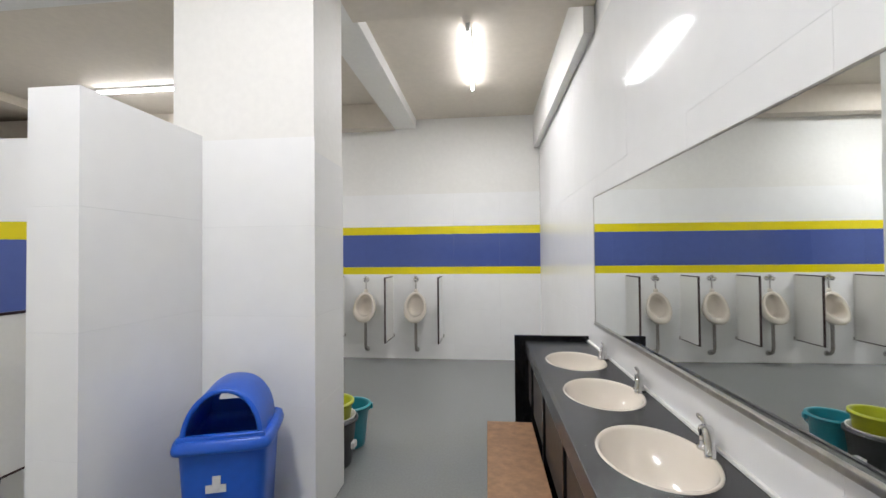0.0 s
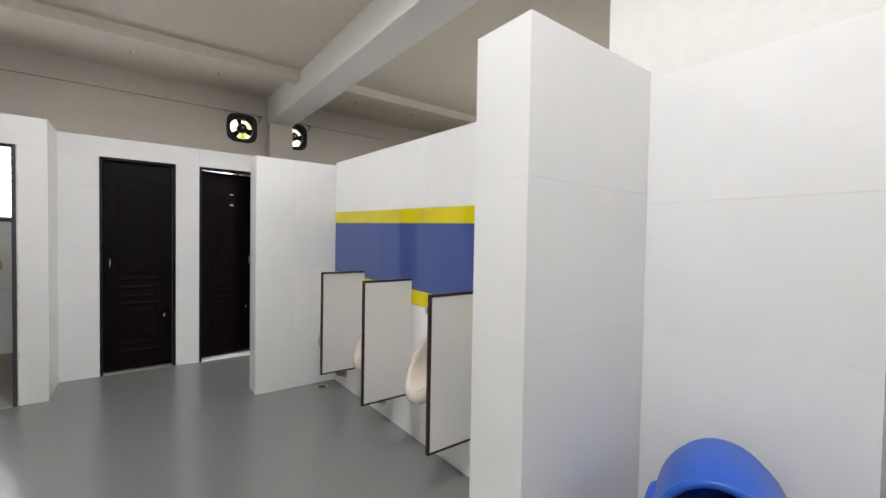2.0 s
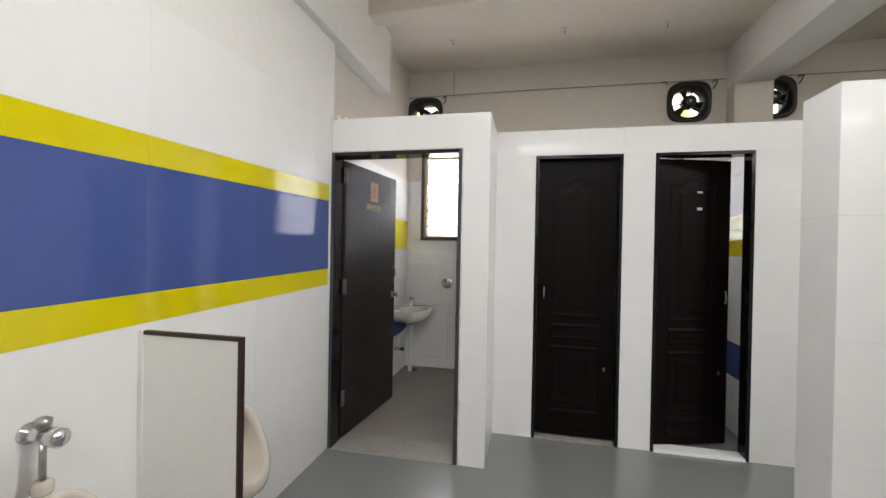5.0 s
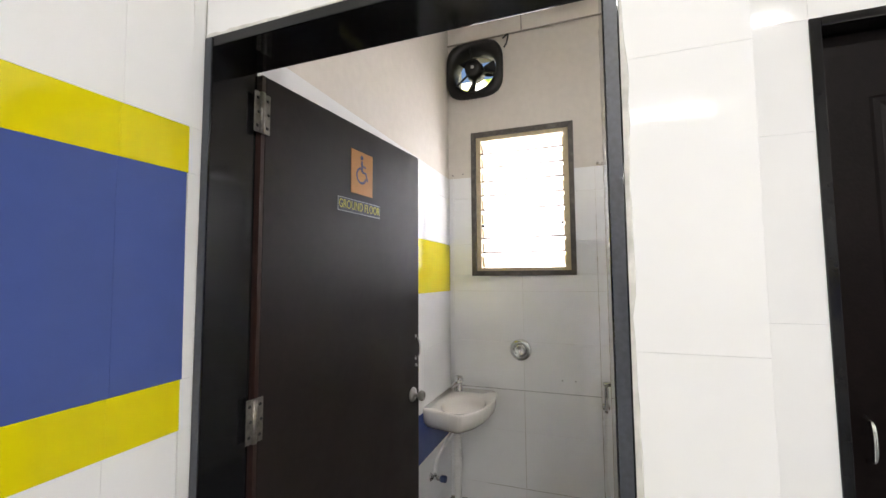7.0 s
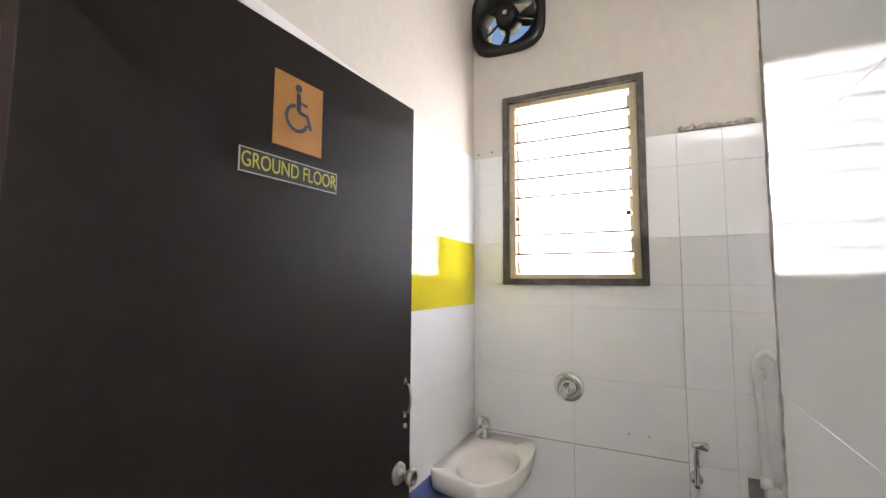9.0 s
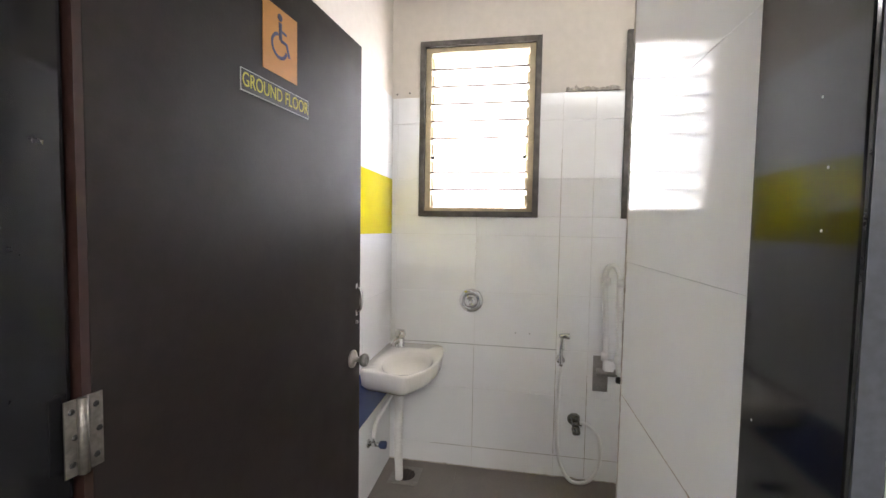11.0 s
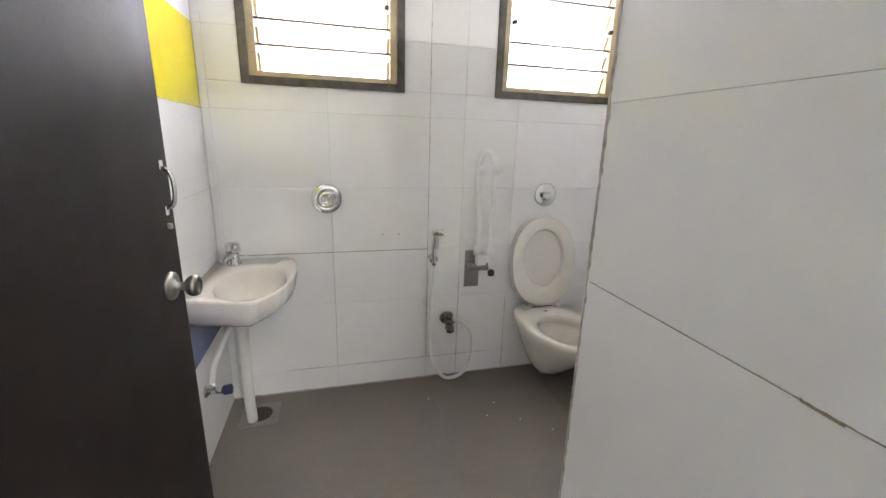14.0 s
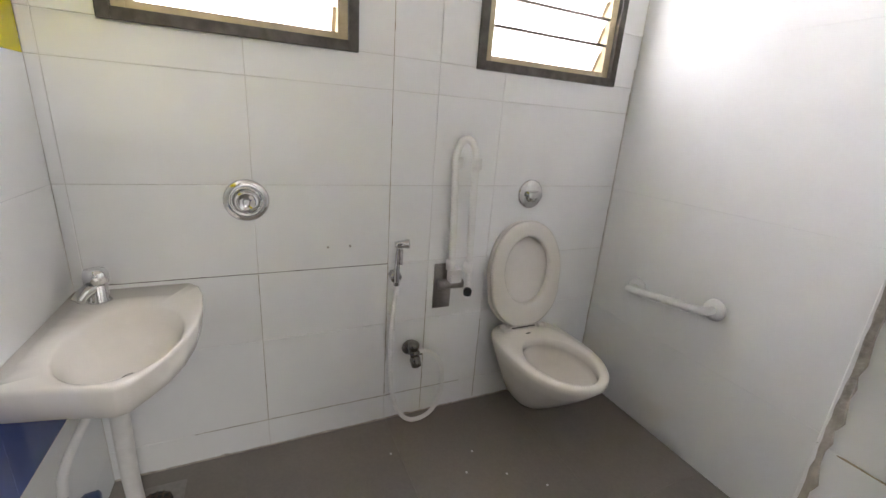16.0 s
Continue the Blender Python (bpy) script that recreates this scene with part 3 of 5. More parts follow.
# ---- urinals ----
URINALS = {}


def make_urinal(lower):
    """A wall-hung egg-shaped urinal; the wall is its y = 0 plane and it faces +y."""
    th = thing("urinal", "cream ceramic wall-hung urinal with a chrome flush valve", "urinal", "urinals")
    n = 36

    def ring(scale, off_y, flat, cz=0.0):
        out = []
        for i in range(n):
            a = 2 * math.pi * i / n
            c, s = math.cos(a), math.sin(a)
            x = 0.150 * c * scale * (1 - 0.10 * s)
            z = (0.192 * s) * scale + 0.70 + cz
            y = off_y + flat * (0.085 - 0.085 * s - 0.02 * (1 - s * s))
            out.append(Vector((x, max(y * 0.84, 0.0), z)))
        return out

    loops = [ring(0.55, 0.0, 0.0, -0.02), ring(0.78, 0.03, 0.3, -0.03), ring(0.93, 0.065, 0.6, -0.02), ring(1.0, 0.09, 0.9, -0.005), ring(1.0, 0.10, 1.0), ring(0.97, 0.112, 1.0, 0.003), ring(0.88, 0.118, 1.0, 0.005), ring(0.76, 0.114, 1.0, 0.011), ring(0.70, 0.098, 0.93, 0.013),
             ring(0.685, 0.06, 0.6, 0.013), ring(0.67, 0.03, 0.25, 0.010), ring(0.5, 0.018, 0.08, 0.0), ring(0.25, 0.014, 0.04, -0.01)]
    part("bowl", rings(bmesh.new(), loops), CERAMIC, th, "egg-shaped cream ceramic bowl", True)
    bm = lathe(bmesh.new(), [(0.020, 0), (0.026, 0.01), (0.026, 0.03), (0.018, 0.04)], toward((0, 0.052, 0.885), (0, 0, 1)), 14)
    part("inlet_cap", bm, CERAMIC, th, "", True)
    part("inlet_pipe", tube(bmesh.new(), [(0, 0.052, 0.92), (0, 0.052, 1.035)], 0.009, 8), DULL_CHROME, th, "", True)
    bm = lathe(bmesh.new(), [(0.030, 0.0), (0.030, 0.006), (0.018, 0.01), (0.018, 0.07), (0.025, 0.075), (0.027, 0.115), (0.02, 0.125)], toward((0, 0, 1.05), (0, 1, 0)), 16)
    part("flush_valve", bm, CHROME, th, "round chrome flush valve", True)
    part("valve_knob", lathe(bmesh.new(), [(0.012, 0), (0.02, 0.012), (0.02, 0.03), (0.01, 0.036)], toward((0, 0.05, 1.065), (0, 0.2, 1)), 12), DULL_CHROME, th, "", True)
    part("outlet_collar", lathe(bmesh.new(), [(0.035, 0), (0.038, 0.02), (0.028, 0.045)], toward((0, 0.09, 0.535), (0, 0, -1)), 16), DULL_CHROME, th, "", True)
    part("waste_pipe", tube(bmesh.new(), smooth_path([(0, 0.09, 0.50), (0, 0.09, 0.30 + 0.55 * lower), (0, 0.088, 0.19 + lower), (0, 0.06, 0.135 + lower), (0, 0.0, 0.125 + lower)]), 0.019, 10), material("stained_grey_pipe", (0.30, 0.28, 0.26), 0.4, 0.3, grain=0.15, stain=0.4, stain_scale=16, stain_color=(0.14, 0.09, 0.06)), th, "stained grey waste pipe", True)
    part("wall_flange", lathe(bmesh.new(), [(0.035, 0), (0.03, 0.012)], toward((0, 0, 0.125 + lower), (0, 1, 0)), 14), DULL_CHROME, th, "", True)
    return th


def urinal(x, wall, turn, lower=0.0):
    """Hung lower by that many metres; the waste still meets the wall just above the floor."""
    m = pose(x, wall, -lower, 0, 0, turn)
    if lower not in URINALS:
        URINALS[lower] = make_urinal(lower)
        URINALS[lower].matrix_world = m
        return URINALS[lower]
    return copy_thing(URINALS[lower], m)


for x in (1.05, 1.735, 2.405, 3.075):
    urinal(x, 0.0, 0, 0.175)
for x in (1.06, 1.785, 2.53):
    urinal(x, P_FACE, 180, 0.11)
for x in (0.95, 1.63, 2.31, 2.99, 3.675, 4.35):
    urinal(x, NORTH, 180)

SCREENS = []


def make_screen():
    """A privacy board: white laminate with a dark edge, its wall end at y = 0."""
    th = thing("urinal_screen", "white laminate privacy screen with dark brown edges", "urinal screen", "urinal screens")
    part("board", one_box(-0.008, 0.008, 0.012, 0.405, 0.296, 1.084), LAMINATE, th)
    part("edge_strip", one_box(-0.011, 0.011, 0.012, 0.418, 1.084, 1.098, bevel=0.002), BROWN_EDGE, th, "dark brown edge strip")
    part("edge_strip", one_box(-0.011, 0.011, 0.405, 0.418, 0.284, 1.084, bevel=0.002), BROWN_EDGE, th, "dark brown edge strip")
    part("edge_strip", one_box(-0.011, 0.011, 0.012, 0.405, 0.284, 0.296, bevel=0.002), BROWN_EDGE, th, "dark brown edge strip")
    part("wall_channel", one_box(-0.014, 0.014, 0.0, 0.02, 0.284, 1.098, bevel=0.002), LAMINATE, th)
    part("bracket", one_box(-0.03, 0.03, 0.0, 0.008, 0.285, 0.33, bevel=0.002), DULL_CHROME, th)
    return th


def screen(x, wall, turn):
    m = pose(x, wall, 0, 0, 0, turn)
    if not SCREENS:
        SCREENS.append(make_screen())
        SCREENS[0].matrix_world = m
        return SCREENS[0]
    return copy_thing(SCREENS[0], m)


for x in (1.40, 2.07, 2.74):
    screen(x, 0.0, 0)
for x in (1.42, 2.15, 2.89):
    screen(x, P_FACE + 0.05, 180)
for x in (1.28, 1.97, 2.66, 3.345, 4.02, 4.685):
    screen(x, NORTH, 180)

# ---- washbasin counter on the east wall ----
C_TOP, C_X0, C_X1, C_Y0, C_Y1 = 0.765, 5.555, EAST, 1.62, 4.06
BASINS = (1.905, 2.448, 2.992, 3.535)
B_X, B_RX, B_RY = 5.768, 0.163, 0.208


def counter_top():
    th = thing("counter", "black granite washbasin counter on stone supports", "counter", "", (C_X0, C_Y1, 0))
    bm = bmesh.new()
    n, z0 = 40, C_TOP - 0.03
    cuts = [C_Y0, *[(a + b) / 2 for a, b in zip(BASINS, BASINS[1:])], C_Y1]

    def rim(x0, x1, y0, y1, cx, cy, i):
        c, s = math.cos(2 * math.pi * i / n), math.sin(2 * math.pi * i / n)
        k = min(((x1 - cx) / c if c > 0 else (x0 - cx) / c) if abs(c) > 1e-6 else 1e9, ((y1 - cy) / s if s > 0 else (y0 - cy) / s) if abs(s) > 1e-6 else 1e9)
        return cx + c * k, cy + s * k

    for y0, y1, cy in zip(cuts, cuts[1:], BASINS):
        outer = [rim(C_X0, C_X1, y0, y1, B_X, cy, i) for i in range(n)]
        for cx, ccy in ((C_X0, y0), (C_X0, y1), (C_X1, y0), (C_X1, y1)):
            k = min(range(n), key=lambda i: (outer[i][0] - cx) ** 2 + (outer[i][1] - ccy) ** 2)
            outer[k] = (cx, ccy)
        inner = [(B_X + B_RX * math.cos(2 * math.pi * i / n), cy + B_RY * math.sin(2 * math.pi * i / n)) for i in range(n)]
        rings(bm, [[Vector((*p, z0)) for p in inner], [Vector((*p, C_TOP - 0.004)) for p in inner], [Vector((B_X + (p[0] - B_X) * 1.015, cy + (p[1] - cy) * 1.015, C_TOP)) for p in inner], [Vector((*p, C_TOP)) for p in outer]], False, False)
        rings(bm, [[Vector((*p, z0)) for p in inner], [Vector((*p, z0)) for p in outer]], False, False)
    bmesh.ops.remove_doubles(bm, verts=bm.verts, dist=2e-4)
    off = Matrix.Translation((-C_X0, -C_Y1, 0))
    bmesh.ops.transform(bm, matrix=off, verts=bm.verts)
    part("worktop", bm, GREY_GRANITE, th, "worn dark granite top with oval cut-outs")

    def slab(name, x0, x1, y0, y1, z0, z1, mat=GREY_GRANITE, label=""):
        b = one_box(x0, x1, y0, y1, z0, z1, bevel=0.003)
        bmesh.ops.transform(b, matrix=off, verts=b.verts)
        return part(name, b, mat, th, label)

    slab("front_lip", C_X0 - 0.018, C_X0, C_Y0, C_Y1, C_TOP - 0.075, C_TOP + 0.004, GREY_GRANITE, "bevelled granite front lip")
    slab("end_panel", C_X0 - 0.09, C_X1, C_Y1, C_Y1 + 0.025, 0.0, C_TOP + 0.035, BLACK_GRANITE)
    slab("end_panel", C_X0 + 0.02, C_X1, C_Y0 + 0.002, C_Y0 + 0.025, 0.0, C_TOP - 0.032, BLACK_GRANITE)
    for y in (2.18, 2.72, 3.26, 3.78):
        slab("support", C_X0 - 0.008, C_X0 + 0.33, y - 0.012, y + 0.012, 0.0, C_TOP - 0.032, BLACK_GRANITE)
    # cement tone darkened to carry the shade under the counter
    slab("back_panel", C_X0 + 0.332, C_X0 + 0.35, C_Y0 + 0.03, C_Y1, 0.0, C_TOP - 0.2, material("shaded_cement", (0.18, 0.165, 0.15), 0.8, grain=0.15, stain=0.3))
    for y0, y1 in zip((C_Y0 + 0.03, 2.195, 2.735, 3.275, 3.795), (2.165, 2.705, 3.245, 3.765, C_Y1 - 0.005)):
        slab("front_panel", C_X0 + 0.004, C_X0 + 0.018, y0, y1, 0.36, C_TOP - 0.078, material("dark_stained_board", (0.055, 0.042, 0.034), 0.45, grain=0.3, grain_scale=25, stain=0.4, stain_scale=7, stain_color=(0.03, 0.024, 0.02)), "dark stained front board")
    slab("upstand", C_X1 - 0.012, C_X1, C_Y0, C_Y1, C_TOP, C_TOP + 0.012, WHITE_PAINT, "white sealant fillet against the wall")


counter_top()


def washbasin(y):
    th = thing("washbasin", "oval cream ceramic washbasin set in the counter", "washbasin", "counter washbasins", (B_X, y, C_TOP))
    loops = [oval(0, 0, z, B_RX * k, B_RY * k, 40) for z, k in ((-0.034, 1.05), (-0.002, 1.0), (0.002, 0.985), (0.0015, 0.955), (-0.01, 0.93), (-0.05, 0.86), (-0.09, 0.72), (-0.12, 0.48), (-0.13, 0.15))]
    part("bowl", rings(bmesh.new(), loops, False, True), CERAMIC, th, "glossy cream bowl", True)
    part("drain", lathe(bmesh.new(), [(0.022, 0.0), (0.024, 0.003), (0.012, 0.004)], Matrix.Translation((0, 0, -0.129)), 16), CHROME, th, "", True)
    part("overflow_cap", lathe(bmesh.new(), [(0.009, 0.0), (0.009, 0.004)], toward((-B_RX * 0.87, 0, -0.04), (1, 0, 0.5)), 10), DULL_CHROME, th)


def faucet(y):
    th = thing("faucet", "chrome pillar tap with an arched spout on the counter", "tap", "counter taps", (5.937, y, C_TOP))
    part("base", lathe(bmesh.new(), [(0.026, 0), (0.026, 0.006), (0.018, 0.012), (0.017, 0.045), (0.02, 0.05), (0.018, 0.066), (0.01, 0.07)], Matrix(), 16), CHROME, th, "", True)
    part("spout", tube(bmesh.new(), smooth_path([(0, 0, 0.045), (-0.012, -0.035, 0.066), (-0.03, -0.08, 0.064), (-0.046, -0.115, 0.042), (-0.05, -0.124, 0.026)]), 0.018, 12, 0.014), CHROME, th, "arched chrome spout", True)
    part("lever", tube(bmesh.new(), smooth_path([(0, 0, 0.068), (0.004, 0.02, 0.078), (0.004, 0.05, 0.082)]), 0.007, 8), CHROME, th, "", True)


for y in BASINS:
    washbasin(y)
    faucet(y + 0.05)


def wall_mirror():
    z0, z1, y0, y1 = 0.962, 1.697, 1.2, 3.665
    th = thing("wall_mirror", "long frameless wall mirror with a slim metal edge", "mirror", "", (EAST - 0.046, y1, z0), 1.0)
    h, w = z1 - z0, y1 - y0
    part("glass", one_box(-0.010, -0.001, -w, 0, 0.0, h), MIRROR, th)
    part("bottom_rail", one_box(-0.020, 0.004, -w, 0, -0.018, 0.0, bevel=0.003), DULL_CHROME, th, "slim metal bottom rail")
    part("top_edge", one_box(-0.012, -0.001, -w, 0, h, h + 0.006), DULL_CHROME, th)
    part("end_edge", one_box(-0.012, 0.046, 0, 0.006, -0.018, h + 0.006), DULL_CHROME, th)


wall_mirror()


def wooden_bench():
    th = thing("wooden_bench", "low brown plywood bench beside the counter", "bench", "", (5.375, 2.85, 0), 0)
    part("top", one_box(-0.105, 0.15, -0.55, 0.70, 0.38, 0.405, bevel=0.003), PLYWOOD, th, "scuffed brown plywood top")
    for y in (-0.5, 0.65):
        part("leg", one_box(-0.09, 0.14, y - 0.012, y + 0.012, 0.0, 0.38, bevel=0.002), PLYWOOD, th)
    part("rail", one_box(-0.095, -0.077, -0.488, 0.638, 0.28, 0.38, bevel=0.002), PLYWOOD, th)


wooden_bench()


def dustbin():
    th = thing("dustbin", "blue plastic litter bin with a domed open lid", "dustbin", "", (4.16, 2.86, 0), 18)
    loops = [oval(0, 0, z, a, b, 48, 7) for z, a, b in ((0.0, 0.135, 0.13), (0.01, 0.14, 0.135), (0.30, 0.155, 0.15), (0.58, 0.17, 0.165), (0.60, 0.17, 0.165))]
    part("body", rings(bmesh.new(), loops, True, False), BIN_BLUE, th, "tapered blue body", True)
    loops = [oval(0, 0, z, a, a * 0.97, 48, 8) for z, a in ((0.585, 0.172), (0.585, 0.19), (0.60, 0.192), (0.628, 0.184), (0.635, 0.172), (0.632, 0.15), (0.60, 0.148))]
    part("rim", rings(bmesh.new(), loops, False, False), BIN_BLUE, th, "flared rim", True)
    # hood: a half barrel along y, with an arched mouth at the front and a slot at the back
    n, r0, r1 = 22, 0.160, 0.148
    outer, inner = [], []
    for k, y in enumerate((-0.150, -0.144, 0.08, 0.15)):
        sh = (0.93, 0.94, 1.0, 0.90)[k]
        arc = [(math.cos(math.pi * i / n), math.sin(math.pi * i / n)) for i in range(n + 1)]
        yy = [y + (0.02 * s if k < 2 else 0.0) for c, s in arc]
        outer.append([Vector((r0 * sh * c, q, 0.63 + 0.205 * sh * s)) for (c, s), q in zip(arc, yy)])
        inner.append([Vector((r1 * sh * c, q, 0.63 + 0.193 * sh * s)) for (c, s), q in zip(arc, yy)])
    bm = bmesh.new()
    rings(bm, outer, False, False, False)
    rings(bm, inner[::-1], False, False, False)
    rings(bm, [outer[0], inner[0]], False, False, False)
    part("hood", bm, BIN_BLUE, th, "domed blue hood with an arched mouth", True)
    # front arch lip and the back arch with its slot
    lip = tube(bmesh.new(), [Vector(((r0 * 0.93 - 0.004) * math.cos(math.pi * i / 24), -0.150 + 0.02 * math.sin(math.pi * i / 24), 0.63 + 0.187 * math.sin(math.pi * i / 24))) for i in range(25)], 0.011, 8)
    part("mouth_lip", lip, BIN_BLUE, th, "", True)
    bm = bmesh.new()
    m = 20
    arch = [Vector((r0 * 0.90 * math.cos(math.pi * i / m), 0.15, 0.63 + 0.1845 * math.sin(math.pi * i / m))) for i in range(m + 1)]
    slot = [Vector((0.10 * math.cos(math.pi * i / m), 0.15, 0.695 + 0.055 * math.sin(math.pi * i / m))) for i in range(m + 1)]
    rings(bm, [arch, slot], False, False, False)
    bm.faces.new([bm.verts.new(v) for v in ((r0 * 0.90, 0.15, 0.63), (0.10, 0.15, 0.695), (-0.10, 0.15, 0.695), (-r0 * 0.90, 0.15, 0.63))])
    part("hood_back", bm, BIN_BLUE, th)
    part("mouth_sill", one_box(-0.165, 0.165, -0.165, -0.135, 0.60, 0.650, bevel=0.006), BIN_BLUE, th, "", True)
    part("label", one_box(-0.055, 0.02, -0.1655, -0.161, 0.425, 0.455), LABEL_WHITE, th, "worn white printed label")
    part("label", one_box(-0.03, 0.0, -0.1665, -0.162, 0.455, 0.49), LABEL_WHITE, th, "worn white printed label")


dustbin()


def bucket(name, label, x, y, r_bot, r_top, h, mat, z=0.0, handle=True, turn=0.0):
    th = thing(name, label, "bucket", "buckets by the column", (x, y, z), turn)
    prof = [(r_bot, 0.0), (r_bot + 0.004, 0.01), (r_top, h), (r_top + 0.012, h + 0.002), (r_top + 0.012, h - 0.014), (r_top + 0.009, h + 0.006), (r_top - 0.005, h + 0.004), (r_top - 0.008, h - 0.01), (r_bot - 0.004, 0.012), (0.01, 0.01)]
    part("body", lathe(bmesh.new(), prof, Matrix(), 30), mat, th, "", True)
    if handle:
        part("handle", tube(bmesh.new(), [((r_top + 0.014) * math.cos(a), (r_top + 0.014) * math.sin(a) * 0.6 + 0.0, h - 0.02 - 0.10 * math.sin(a)) for a in [math.pi * i / 16 for i in range(17)]], 0.005, 6), mat, th, "", True)
        for s in (-1, 1):
            part("ear", one_box(s * (r_top + 0.012) - 0.012, s * (r_top + 0.012) + 0.012, -0.022, 0.022, h - 0.04, h - 0.004, bevel=0.006), mat, th)
    return th


bucket("bucket", "teal plastic bucket with a handle", 4.285, 4.06, 0.095, 0.132, 0.29, TEAL, turn=20)
bucket("bucket", "dark grey plastic bucket holding a lime tub", 4.26, 3.78, 0.115, 0.15, 0.30, DARK_BUCKET, turn=70)
bucket("tub", "lime-green plastic tub standing in a bucket", 4.26, 3.78, 0.095, 0.125, 0.22, LIME, z=0.19, handle=False)
tub_rim = thing("tub", "white plastic tub stacked in the dark bucket", "bucket", "buckets by the column", (4.26, 3.78, 0.25))
part("body", lathe(bmesh.new(), [(0.13, 0.0), (0.142, 0.06), (0.148, 0.066), (0.146, 0.072), (0.138, 0.07), (0.128, 0.004)], Matrix(), 30, (False, False)), WHITE_PLASTIC, tub_rim, "", True)
rag = thing("white_scrap", "white scrap of cloth on the dark bucket", "cloth", "", (4.42, 3.72, 0.16))
part("cloth", one_box(-0.012, 0.012, -0.03, 0.03, -0.02, 0.02, bevel=0.006), LABEL_WHITE, rag)

# floor drains in the hall


def floor_drain(x, y, s=0.06, z=0.0, r=0.035):
    th = thing("floor_drain", "small square floor drain with a rusty grate", "drain", "floor drains", (x, y, z))
    part("frame", one_box(-s, s, -s, s, -0.02, 0.003, bevel=0.001), material("pale_drain_tile", (0.27, 0.25, 0.225), 0.6, grain=0.15, stain=0.4, stain_scale=14), th)
    part("well", lathe(bmesh.new(), [(r, 0.003), (r, 0.0045)], Matrix(), 20), BLACK_PLASTIC, th)
    for k in range(-2, 3):
        w = math.sqrt(max(r * r - (k * r * 0.36) ** 2, 0))
        part("bar", one_box(-w, w, k * r * 0.36 - 0.003, k * r * 0.36 + 0.003, 0.0045, 0.0075), GRATE, th)
        part("bar", one_box(k * r * 0.36 - 0.002, k * r * 0.36 + 0.002, -w, w, 0.0045, 0.0068), GRATE, th)


floor_drain(0.80, 0.14)
floor_drain(0.93, 3.02)
floor_drain(-1.851, 0.075, 0.083, 0.007, 0.054)

# ---- door of the accessible toilet ----


def letters(name, text, size, mat, parent, m, label="", thick=0.0006):
    cu = bpy.data.curves.new(name, "FONT")
    cu.body, cu.size, cu.align_x, cu.align_y, cu.extrude = text, size, "CENTER", "CENTER", thick
    ob = new(name, cu)
    dg = bpy.context.evaluated_depsgraph_get()
    me = bpy.data.meshes.new_from_object(ob.evaluated_get(dg))
    bpy.data.objects.remove(ob)
    me.materials.clear()
    me.materials.append(mat)
    ob = new(name, me)
    ob.parent = parent
    ob.matrix_local = m
    if label:
        ob["label"] = label
    return ob


